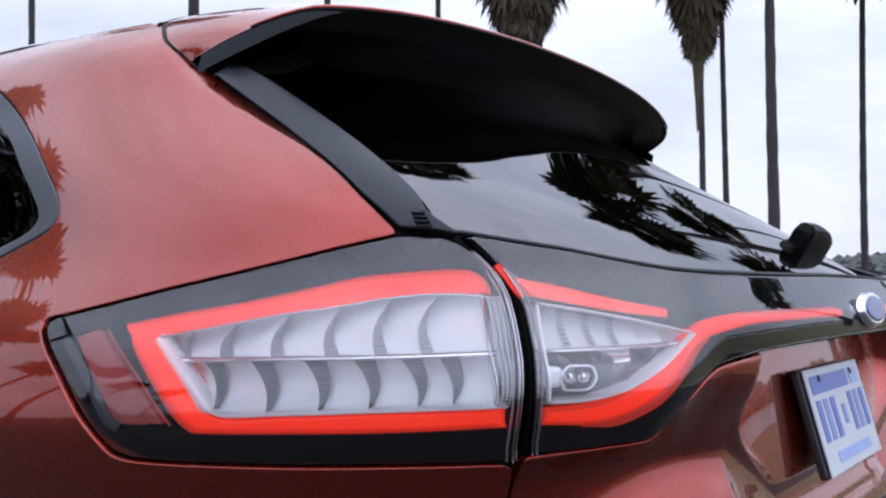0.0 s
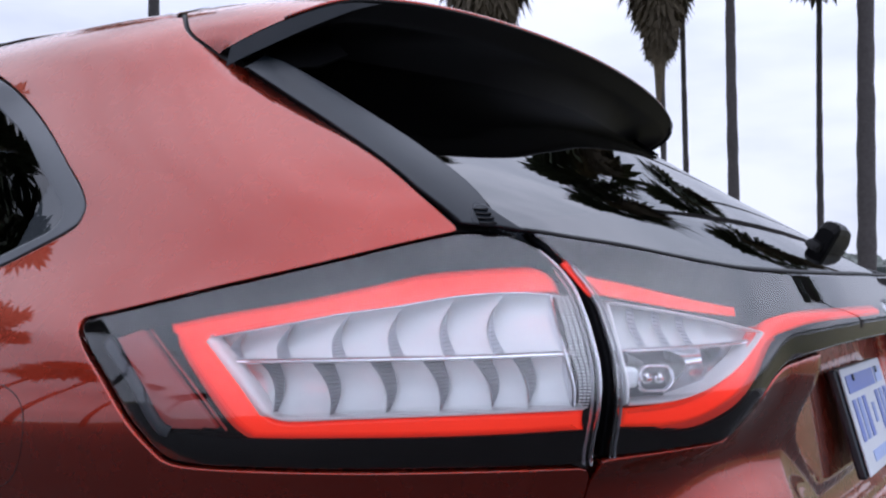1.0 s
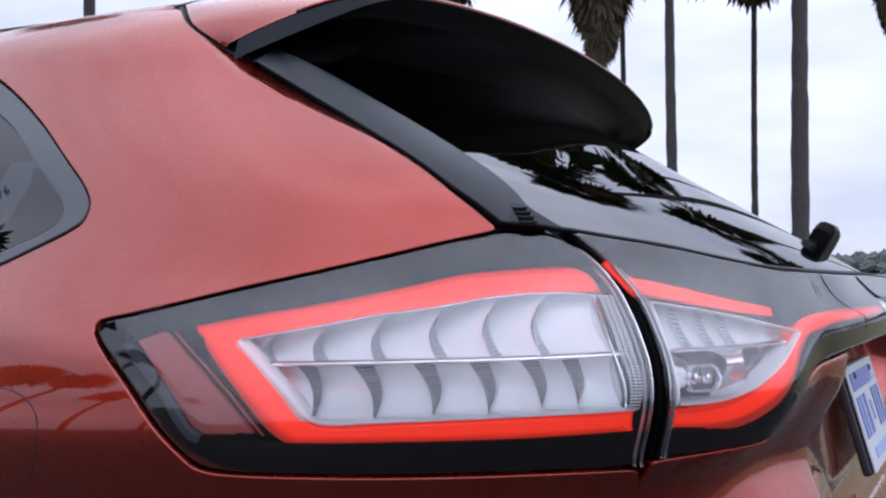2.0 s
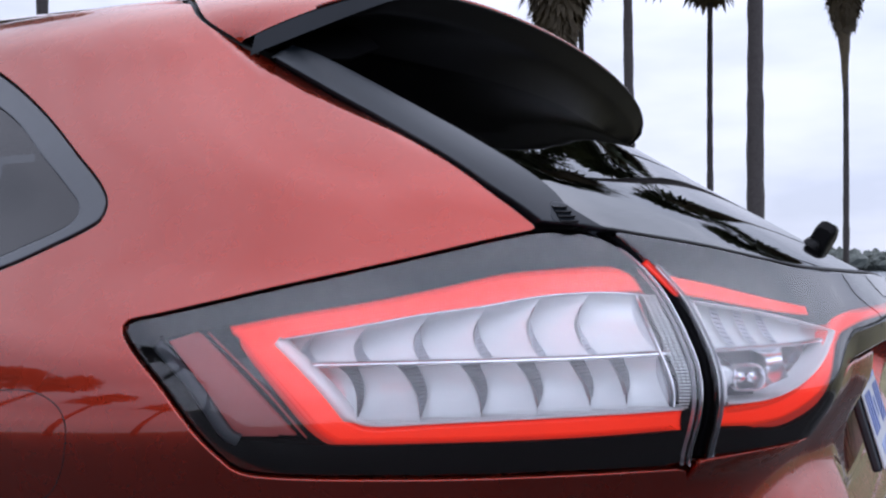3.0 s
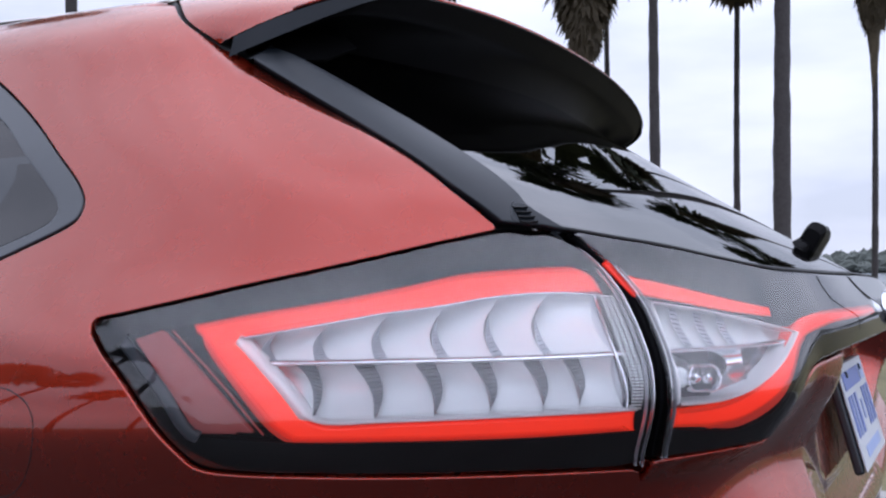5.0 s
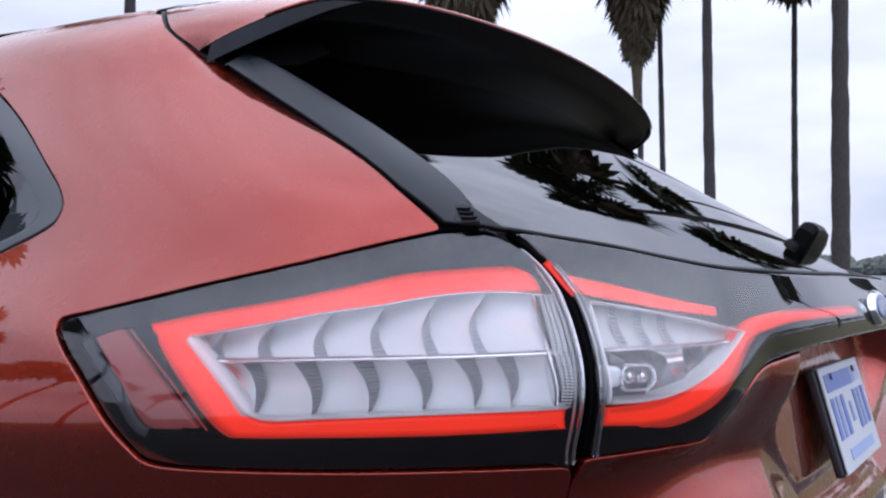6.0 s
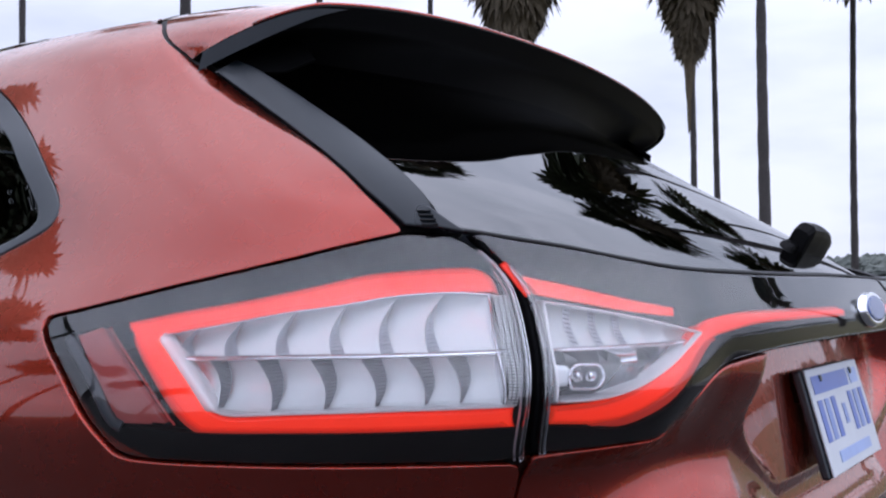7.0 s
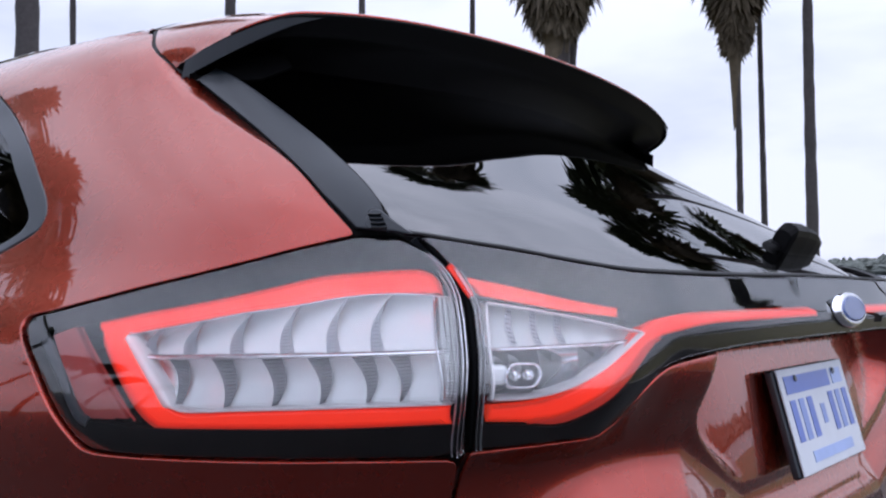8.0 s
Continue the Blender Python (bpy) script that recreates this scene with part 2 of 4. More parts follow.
ARC_LIST, PHI_STEP = ARC.tolist(), math.pi / 2 / 1999


def bisect(a, x, lo, hi):
    """The first index from lo to hi at which a exceeds x."""
    while lo < hi:
        mid = (lo + hi) // 2
        if x < a[mid]:
            hi = mid
        else:
            lo = mid + 1
    return lo


def skin(s, z, off=0.0):
    """The place on the car's skin; s > 0 on its left flank, s < 0 on its right; off: outwards."""
    t = abs(s)
    if t > ARC[-1]:
        x, y = MID_X - (t - ARC[-1]), WIDTH(z) + off
    else:
        i = bisect(ARC_LIST, t, 1, len(ARC_LIST) - 1)
        phi = PHI_STEP * (i - 1 + (t - ARC_LIST[i - 1]) / (ARC_LIST[i] - ARC_LIST[i - 1]))
        w, r, n = WIDTH(z) + off, REAR(z) + off, ROUND(z)
        c, d = max(math.cos(phi), 0.0), math.sin(phi)
        q = (c ** n + d ** n) ** (-1 / n)
        x, y = MID_X + (r - MID_X) * q * c, w * q * d
    return Vector((x, -y if s >= 0 else y, z))


def skin_normal(s, z, off=0.0):
    d = 0.004
    a = skin(s + d, z, off) - skin(s - d, z, off)
    b = skin(s, z + d, off) - skin(s, z - d, off)
    return a.cross(b).normalized() * (-1 if a.cross(b).dot(skin(s, z, 0.1) - skin(s, z, 0)) < 0 else 1)


from mathutils.geometry import delaunay_2d_cdt


def panel(name, outline, material, parent, label="", off=0.0, spacing=0.014, holes=(), gap=0.0015, depth=0.012, shape=None, lines=(), flush=(), roll=0.0025):
    """A sheet on the skin within a closed outline of (s, z), with rolled edges; shape(s, z) adds to its height."""
    put = (lambda s, z: off + shape(s, z)) if shape else (lambda s, z: off)
    rings = []
    for ring, sign in [(outline, 1)] + [(h, -1) for h in holes]:
        ring = thin_out([tuple(q) for q in ring], spacing * 0.3)
        rings.append((inset(ring, sign * gap), inset(ring, sign * (gap + roll))))
    pts, edges = [], []
    for _, inner in rings:
        base = len(pts)
        pts += [Vector(q) for q in inner]
        edges += [(base + i, base + (i + 1) % len(inner)) for i in range(len(inner))]
    extra = []
    for line in lines:
        line = [q for q in line if inside(rings[0][1], q[0], q[1])]
        base = len(pts)
        pts += [Vector(q) for q in line]
        edges += [(base + i, base + i + 1) for i in range(len(line) - 1)]
        extra += line
    lo, hi = np.min(rings[0][1], axis=0), np.max(rings[0][1], axis=0)
    border = np.concatenate([r[1] for r in rings] + [np.array(extra)]) if extra else np.concatenate([r[1] for r in rings])
    for i in range(int((hi[0] - lo[0]) / spacing) + 1):
        for j in range(int((hi[1] - lo[1]) / spacing) + 1):
            q = (lo[0] + (i + 0.5 * (j % 2)) * spacing, lo[1] + j * spacing)
            if np.min(np.hypot(border[:, 0] - q[0], border[:, 1] - q[1])) < spacing * 0.55:
                continue
            if inside(rings[0][1], *q) and not any(inside(r[1], *q) for r in rings[1:]):
                pts.append(Vector(q))
    v2, _, tris, *_ = delaunay_2d_cdt(pts, edges, [], 0, 1e-6)
    keep = []
    for t in tris:
        c = sum((v2[i] for i in t), Vector((0, 0))) / len(t)
        if inside(rings[0][1], c.x, c.y) and not any(inside(r[1], c.x, c.y) for r in rings[1:]):
            keep.append(tuple(t))
    verts = [skin(q.x, q.y, put(q.x, q.y)) for q in v2]
    if shape:
        norms = []
        for q in v2:
            d = 0.004
            a = skin(q.x + d, q.y, put(q.x + d, q.y)) - skin(q.x - d, q.y, put(q.x - d, q.y))
            b = skin(q.x, q.y + d, put(q.x, q.y + d)) - skin(q.x, q.y - d, put(q.x, q.y - d))
            m = a.cross(b).normalized()
            norms.append(m if m.dot(skin_normal(q.x, q.y, 0)) > 0 else -m)
    else:
        norms = [skin_normal(q.x, q.y, off) for q in v2]
    # triangles face outwards
    faces = []
    for t in keep:
        a, b, c = (verts[i] for i in t)
        faces.append(t if (b - a).cross(c - a).dot(norms[t[0]]) > 0 else t[::-1])
    for which, (outer, inner) in enumerate(rings):
        n = len(outer)
        flat = which in flush
        loops = []
        mid = inset(inner, 0) * 0.3 + np.asarray(outer) * 0.7
        for ring, drop, tilt in ((inner, 0.0, 0.0), (mid, 0.0, 0.0), (outer, 0.0, 0.0), (outer, depth, 0.0)) if flat else ((inner, 0.0, 0.0), (mid, 0.0005, 0.5), (outer, 0.002, 1.2), (outer, depth, 1.57)):
            base = len(verts)
            for i in range(n):
                s, z = ring[i]
                nn = skin_normal(s, z, off)
                side = Vector(skin(outer[i][0], outer[i][1]) - skin(inner[i][0], inner[i][1]))
                side = (side - nn * side.dot(nn)).normalized()
                verts.append(skin(s, z, put(s, z) - drop))
                norms.append((nn * math.cos(tilt) + side * math.sin(tilt)).normalized())
            loops.append(base)
        for a, b in zip(loops, loops[1:]):
            for i in range(n):
                j = (i + 1) % n
                f = (a + i, a + j, b + j, b + i)
                u = (verts[f[1]] - verts[f[0]]).cross(verts[f[3]] - verts[f[0]])
                faces.append(f if u.dot(norms[f[0]] + norms[f[3]]) > 0 else f[::-1])
    return link(name, verts, faces, material, parent, label, normals=norms)


def strip(name, line, width, material, parent, label="", off=0.0, high=0.004):
    """A raised rounded ribbon along a line of (s, z) on the skin."""
    line = [np.array(q, float) for q in line]
    verts, faces = [], []
    prof = [(-0.5, -1.0), (-0.5, 0.2), (-0.3, 0.8), (0.0, 1.0), (0.3, 0.8), (0.5, 0.2), (0.5, -1.0)]
    for i, q in enumerate(line):
        d = line[min(i + 1, len(line) - 1)] - line[max(i - 1, 0)]
        d /= max(np.linalg.norm(d), 1e-9)
        w = width[min(int(i / len(line) * len(width)), len(width) - 1)] if isinstance(width, (list, tuple)) else width
        for a, h in prof:
            o = q + np.array([-d[1], d[0]]) * a * w
            verts.append(skin(o[0], o[1], off + high * h))
    k = len(prof)
    for i in range(len(line) - 1):
        for j in range(k - 1):
            faces.append((i * k + j, i * k + j + 1, (i + 1) * k + j + 1, (i + 1) * k + j))
    ends = [tuple(range(k)), tuple((len(line) - 1) * k + j for j in range(k))[::-1]]
    ob = link(name, verts, faces + ends, material, parent, label)
    return ob


def smooth_step(t):
    t = max(0.0, min(1.0, t))
    return t * t * (3 - 2 * t)


def mirror(line):
    return [(-q[0], q[1]) for q in line]


# ---- the car ----
car = tagged(new("car"), "ruby red sport utility vehicle with lit wraparound tail lamps, parked", "car")
car.rotation_euler = (radians(-1.0), 0, 0)

LAMP_TOP = [(1.375, 1.067), (1.375, 1.074), (1.365, 1.078), (1.338, 1.083), (1.269, 1.097), (1.188, 1.114), (1.112, 1.129), (1.040, 1.144), (0.973, 1.159), (0.920, 1.170), (0.900, 1.174), (0.841, 1.172)]
LAMP_SEAM = [(0.822, 1.155), (0.800, 1.134), (0.789, 1.113), (0.786, 1.088), (0.785, 1.057), (0.780, 1.016), (0.761, 0.972), (0.752, 0.950)]
LAMP_BOTTOM = [(0.784, 0.948), (0.862, 0.945), (0.945, 0.941), (1.038, 0.937), (1.136, 0.934), (1.172, 0.935), (1.189, 0.939), (1.207, 0.949), (1.247, 0.974), (1.313, 1.019), (1.354, 1.048)]
GATE_SEAM = [(0.829, 1.171), (0.815, 1.158), (0.794, 1.137), (0.781, 1.116), (0.776, 1.099), (0.775, 1.067), (0.770, 1.016), (0.750, 0.972), (0.743, 0.957)]
GATE_BOTTOM = [(0.710, 0.959), (0.655, 0.964), (0.616, 0.968), (0.597, 0.980), (0.583, 1.006), (0.552, 1.029), (0.506, 1.039), (0.425, 1.046), (0.313, 1.049), (0.15, 1.050)]
GLASS_BOTTOM = [(0.826, 1.174), (0.783, 1.167), (0.721, 1.158), (0.654, 1.147), (0.577, 1.138), (0.467, 1.135), (0.282, 1.135), (0.10, 1.137)]
PILLAR = [(1.114, 1.532), (1.103, 1.494), (1.059, 1.452), (1.019, 1.422), (0.987, 1.377), (0.962, 1.331), (0.954, 1.309), (0.947, 1.280), (0.942, 1.251), (0.935, 1.220), (0.918, 1.193), (0.906, 1.179)]
GARNISH_IN = [(0.958, 1.442), (0.929, 1.422), (0.902, 1.389), (0.881, 1.347), (0.870, 1.306), (0.868, 1.265), (0.866, 1.237), (0.864, 1.217), (0.863, 1.192), (0.850, 1.176)]
WINDOW = [(2.30, 1.47), (1.95, 1.478), (1.74, 1.470), (1.657, 1.439), (1.580, 1.393), (1.521, 1.340), (1.479, 1.281), (1.454, 1.243), (1.447, 1.219), (1.458, 1.195), (1.479, 1.183), (1.529, 1.163), (1.610, 1.133), (1.80, 1.09), (2.30, 1.06)]
WINDOW_IN = [(2.26, 1.435), (1.95, 1.442), (1.78, 1.432), (1.660, 1.375), (1.604, 1.338), (1.561, 1.286), (1.524, 1.242), (1.502, 1.212), (1.509, 1.199), (1.531, 1.187), (1.576, 1.171), (1.66, 1.142), (1.83, 1.115), (2.26, 1.09)]


def tuck(s, z):
    """The tailgate panel turns under below the light bar."""
    x = 1.096 - z
    x = 0.0 if x <= 0 else (x * x / 0.04 if x < 0.02 else x - 0.01)
    return -0.55 * x * smooth_step((0.64 - abs(s)) / 0.12)


def flank(side):
    """One rear quarter of the body, side 1 on the car's left, -1 on its right."""
    m = (lambda line: line) if side > 0 else mirror
    lamp_loop = polyline(LAMP_TOP)[:-1] + polyline(LAMP_SEAM)[:-1] + polyline(LAMP_BOTTOM + [LAMP_TOP[0]])[:-1]
    # quarter panel: round the lamp, up the pillar, along the roof line
    out = [(2.36, 0.70), (2.36, 1.545)] + polyline([(1.90, 1.546), (1.40, 1.545), (1.20, 1.541), (1.13, 1.536)])[:] + polyline(PILLAR)[:-1] + polyline([(0.906, 1.179), (0.908, 1.173), (0.920, 1.170)])[:-1]
    out += polyline([q for q in LAMP_TOP if q[0] >= 0.92][::-1])[:-1] + polyline([LAMP_TOP[0]] + LAMP_BOTTOM[::-1])[:-1]
    out += polyline([(0.784, 0.948), (0.754, 0.946), (0.748, 0.930), (0.750, 0.86), (0.752, 0.70)])[:-1] + [(0.752, 0.70)]
    fold = np.array(polyline(PILLAR))
    fa, fb = fold[:-1], fold[1:]

    def fold_wide(z):
        return float(np.interp(z, [1.25, 1.29, 1.33, 1.36, 1.40, 1.44, 1.49], [0.0, 0.010, 0.030, 0.038, 0.040, 0.030, 0.0]))

    def fold_in(s, z):
        """The panel's edge beside the pillar trim is folded inwards."""
        w = fold_wide(z)
        if w <= 0 or abs(s) > 1.16:
            return 0.0
        q = np.array([abs(s), z])
        t = np.clip(((q - fa) * (fb - fa)).sum(1) / ((fb - fa) ** 2).sum(1), 0, 1)
        e = max(0.0, w - float(np.min(np.linalg.norm(fa + (fb - fa) * t[:, None] - q, axis=1))))
        return -0.32 * (e - 0.002 if e > 0.004 else e * e / 0.008)

    off_line = lambda k: [(float(p[0] + n[0] * k * fold_wide(p[1])), float(p[1] + n[1] * k * fold_wide(p[1]))) for p, n in zip(fold, [np.array([-(b - a)[1], (b - a)[0]]) * (1 if (a - b)[1] > 0 else -1) / np.linalg.norm(b - a) for a, b in zip(np.roll(fold, 1, axis=0), np.roll(fold, -1, axis=0))]) if 1.262 < p[1] < 1.475]
    panel("quarter_panel", m(out), PAINT, car, "glossy ruby red rear quarter panel", holes=[m(polyline(WINDOW, closed=True))], spacing=0.02, gap=0.0018, depth=0.02, roll=0.0013, shape=fold_in, lines=[m(off_line(k)) for k in (0.45, 0.9, 1.0)])
    # quarter window: frame and pane
    ring = polyline(WINDOW, closed=True)
    fr = panel("window_frame", m(ring), SATIN, car, "black quarter window surround", off=-0.004, holes=[m(polyline(WINDOW_IN, closed=True))], spacing=0.02, gap=0.004, depth=0.02)
    p = panel("pane", m(polyline(WINDOW_IN, closed=True)), PANE, fr, "tinted window glass", off=-0.010, spacing=0.03, gap=-0.003, depth=0.004)
    p.visible_shadow = False
    # pillar garnish
    g = polyline(PILLAR[3:])[:-1] + polyline([(0.906, 1.179), (0.880, 1.176), (0.852, 1.176)])[:-1] + polyline(GARNISH_IN[::-1])
    panel("pillar_garnish", m(g), TRIM, car, "black pillar trim beside the rear window", off=0.004, spacing=0.012, gap=0.0035, depth=0.03,
          shape=lambda s, z: 0.006 * math.sin(max(0.0, min(1.0, (abs(s) - 0.86) / 0.10)) * math.pi))
    panel("pillar_jamb", m(polyline([(1.16, 1.55), (1.09, 1.445), (1.03, 1.37), (0.99, 1.28), (0.96, 1.20), (0.90, 1.155), (0.866, 1.160), (0.872, 1.22), (0.878, 1.30), (0.91, 1.39), (0.95, 1.45), (1.0, 1.50), (1.06, 1.55)], closed=True)), DARKIN, car, off=-0.022, spacing=0.03)

    foot = polyline([(0.882, 1.204), (0.890, 1.196), (0.893, 1.183), (0.862, 1.178), (0.838, 1.174), (0.850, 1.183), (0.862, 1.193), (0.872, 1.203)], closed=True)
    foot_piece = panel("garnish_foot", m(foot), TRIM, car, "black end piece of the pillar trim", off=0.010, spacing=0.008, gap=0.0, depth=0.02)

    for k in range(4):
        strip("rib", m([(0.868 + 0.0015 * k, 1.182 + 0.0052 * k), (0.8765, 1.1815 + 0.0052 * k), (0.886 + 0.0005 * k, 1.182 + 0.0052 * k)]), 0.0022, RUBBER, foot_piece, off=0.0105, high=0.003)

    # tail lamp
    lamp = tagged(new("tail_lamp"), "wraparound tail lamp with glowing red surround and silver reflectors")
    lamp.parent = car
    loop = m(lamp_loop)
    panel("housing", loop, BLACK, lamp, "gloss black lamp housing", off=-0.054, spacing=0.03, gap=-0.004, depth=0.01)
    # black bezel: everything outside the lit field
    ro = [(1.243, 1.073), (1.181, 1.0845), (1.104, 1.0965), (1.068, 1.1025), (1.034, 1.109), (0.994, 1.117), (0.942, 1.128), (0.891, 1.133), (0.841, 1.136), (0.823, 1.1355), (0.808, 1.129), (0.801, 1.1105)]
    field = polyline([(1.330, 1.060), (1.290, 1.067), (1.243, 1.0745)])[:-1] + polyline([(x, z + 0.0012) for x, z in ro[:-1]] + [(0.798, 1.120)])[:-1]
    field += polyline([(0.798, 1.120), (0.792, 1.09), (0.7905, 1.05), (0.782, 1.00), (0.770, 0.981)])[:-1] + polyline([(0.770, 0.981), (0.873, 0.974), (0.986, 0.968), (1.088, 0.963), (1.190, 0.964)])[:-1] + polyline([(1.190, 0.964), (1.225, 0.987), (1.30, 1.037)])
    panel("bezel", loop, BEZEL, lamp, "black lamp mask under the lens", off=-0.0125, holes=[m(field)], spacing=0.014, gap=-0.001, depth=0.020, flush=(1,))
    top_s, top_z = zip(*sorted((q[0], q[1]) for q in LAMP_TOP[3:]))

    def lens_form(s, z):
        """The lens falls away towards its forward end, its top edge and its lower edge."""
        s = abs(s)
        bend = lambda x, r: 0.0 if x <= 0 else (x * x / (2 * r) if x < r else x - r / 2)
        fore = 0.034 - ((1.354 - s) * 0.5587 + (z - 1.048) * 0.8294)
        low = float(np.interp(s, [0.75, 0.986, 1.10, 1.20, 1.30], [0.972, 0.959, 0.955, 0.955, 0.955])) - z
        high = z - float(np.interp(s, top_s, top_z)) + 0.010 + 0.012 * smooth_step((1.25 - s) / 0.3)
        ease = smooth_step((s - 0.76) / 0.10)
        return -0.24 * bend(fore, 0.006) - 0.22 * bend(low, 0.005) * ease + 0.12 * bend(high, 0.008) * smooth_step((s - 0.90) / 0.08)

    fore_line = lambda d: [(1.354 - d * 0.5587 - 0.8294 * t, 1.048 + d * 0.8294 - 0.5587 * t) for t in np.linspace(-0.03, 0.19, 40)]
    cov = panel("lens", loop, COVER, lamp, "clear outer lens", off=0.0, spacing=0.011, gap=0.0018, depth=0.016, shape=lens_form, lines=[m(fore_line(d)) for d in (0.022, 0.029, 0.035)])
    cov.visible_shadow = False
    # borders of the silver reflector fields
    def z_top(s):
        return float(np.interp(s, [0.796, 0.842, 0.902, 0.977, 1.030, 1.100, 1.186], [1.107, 1.109, 1.106, 1.094, 1.087, 1.075, 1.060]))

    def z_rib(s):
        return float(np.interp(s, [0.796, 0.900, 1.022, 1.141, 1.19], [1.053, 1.048, 1.043, 1.038, 1.036]))

    def z_low(s):
        return float(np.interp(s, [0.780, 0.884, 0.999, 1.064, 1.085, 1.130, 1.186], [1.003, 0.997, 0.989, 0.985, 0.990, 1.019, 1.059]))

    # red light guide
    ri = [(0.842, 1.110), (0.902, 1.106), (0.977, 1.094), (1.030, 1.087), (1.098, 1.075), (1.182, 1.061)]
    bo = [(1.088, 0.964), (0.986, 0.969), (0.873, 0.975), (0.770, 0.982)]
    bi = [(0.783, 1.003), (0.886, 0.998), (0.998, 0.990), (1.064, 0.985)]
    guide = polyline(ro)[:-1] + polyline([(0.801, 1.1105), (0.824, 1.1105)] + ri)[:-1] + polyline([ri[-1], (1.128, 1.020), (1.085, 0.991), (1.064, 0.985)] + bi[::-1][1:])[:-1]
    guide += [np.array(bi[0])] + polyline(bo[::-1])[:-1] + polyline([(1.088, 0.964), (1.110, 0.973), (1.151, 0.998), (1.204, 1.037), (1.243, 1.073)])[:-1]
    panel("light_guide", m(guide), REDMID, lamp, "red glowing light guide round the reflectors", off=-0.0165, spacing=0.012, gap=0.001)
    panel("light_guide_core", m([tuple(q) for q in inset(guide, 0.0042)]), REDGLOW, lamp, "bright red core of the light guide", off=-0.0150, spacing=0.012, gap=0.0005, depth=0.003)
    # Dimmer layer round the guide; its weak emission paints the glow's soft edge.
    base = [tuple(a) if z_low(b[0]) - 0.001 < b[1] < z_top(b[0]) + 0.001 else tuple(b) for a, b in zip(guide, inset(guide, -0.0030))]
    panel("light_guide_falloff", m(base), REDDIM, lamp, "dim red layer drawing the falloff of the guide's glow", off=-0.019, spacing=0.02, gap=0.0, depth=0.002)
    # side marker
    mk = [(1.316, 1.057), (1.279, 1.069), (1.205, 1.018), (1.128, 0.970), (1.196, 0.967), (1.25, 1.005)]
    panel("side_marker", m([tuple(q) for a, b in zip(mk, mk[1:] + mk[:1]) for q in (np.array(a) + (np.array(b) - np.array(a)) * k for k in (0.06, 0.35, 0.65, 0.94))]), REDPLAS, lamp, "dark red side marker reflector", off=-0.012, spacing=0.014, gap=0.001)
    strip("marker_edge", m(polyline([(1.328, 1.054), (1.262, 1.010), (1.205, 0.969), (1.192, 0.965)])), 0.012, FROST, lamp, "frosted grey strip beside the marker", off=-0.012, high=0.002)
    strip("marker_line", m(polyline([(1.268, 1.067), (1.196, 1.019), (1.122, 0.9705)])), 0.0016, REDPLAS, lamp, "thin red line beside the marker", off=-0.013, high=0.002)

    ups = [(1.184, 1.160), (1.143, 1.152), (1.085, 1.096), (1.021, 1.035), (0.962, 0.974), (0.906, 0.922), (0.856, 0.875), (0.8095, 0.8085)]
    los = [(1.160, 1.100), (1.122, 1.080), (1.060, 1.017), (0.999, 0.962), (0.946, 0.912), (0.898, 0.865), (0.860, 0.833), (0.8085, 0.7935)]
    for row, zt, zb, bulge in ((ups, z_top, z_rib, 0.010), (los, z_rib, z_low, -0.006)):
        for k, ((a0, a1), (b0, b1)) in enumerate(zip(row, row[1:])):
            wide = 0.016 if bulge < 0 else 0.014
            shift = 0.0 if k == 0 else -wide

            def at(u, v, a0=a0, a1=a1, b0=b0, b1=b1, zt=zt, zb=zb, bulge=bulge, shift=shift):
                bend = bulge * math.sin(math.pi * v)
                sa, sb = a0 + (a1 - a0) * v + (bend if shift else 0) + shift * (1.45 - 1.20 * v if bulge < 0 else 0.10 + 1.05 * v), b0 + (b1 - b0) * v + (bend if b0 > 0.82 else 0)
                s = sa + (sb - sa) * u
                z = zt(s) + (zb(s) - zt(s)) * v
                z = min(max(z, z_low(s)), z_top(s))
                dish = 0.015 * (1 - (2 * v - 1) ** 2)
                return skin(side * s, z, -0.031 + 0.014 * u ** 1.5 - dish)

            seg = grid_mesh("reflector", at, 10, 10, SILVER, lamp, "silver scalloped reflector")
            if b0 < 0.82:
                continue
            grooves = 22
            nv = 60

            def step(u, v, b0=b0, b1=b1, zt=zt, zb=zb, bulge=bulge, grooves=grooves, wide=wide):
                broad = wide * (1.45 - 1.20 * v if bulge < 0 else 0.10 + 1.05 * v)
                s = b0 + (b1 - b0) * v + bulge * math.sin(math.pi * v) - broad * (1 - u)
                z = zt(s) + (zb(s) - zt(s)) * v
                z = min(max(z, z_low(s)), z_top(s))
                dish = 0.003 * (1 - (2 * v - 1) ** 2)
                cut = (0.0035 if bulge < 0 else 0.002 * smooth_step((v - 0.25) / 0.3)) * math.sin(math.pi * u) * ((int(round(v * nv)) // 2) % 2)
                return skin(side * s, z, -0.0355 + 0.0135 * u - dish - cut)

            fin = grid_mesh("fin", step, 4, nv, RIBBED if bulge < 0 else RIBBED2, seg, "fine-ribbed silver step")
            fin.data.polygons.foreach_set("use_smooth", [False] * len(fin.data.polygons))
    rear_field = polyline([(0.799, 1.108), (0.838, 1.110), (0.901, 1.107), (0.978, 1.095), (1.032, 1.088), (1.102, 1.076), (1.186, 1.060)])[:-1] + polyline([(1.186, 1.060), (1.130, 1.018), (1.087, 0.990)])[:-1] + polyline([(1.087, 0.990), (1.064, 0.984), (0.999, 0.988), (0.884, 0.996), (0.780, 1.002)])
    panel("reflector_back", m(rear_field), SILVER, lamp, "silver backing of the reflectors", off=-0.0490, spacing=0.02, gap=-0.002, depth=0.001)
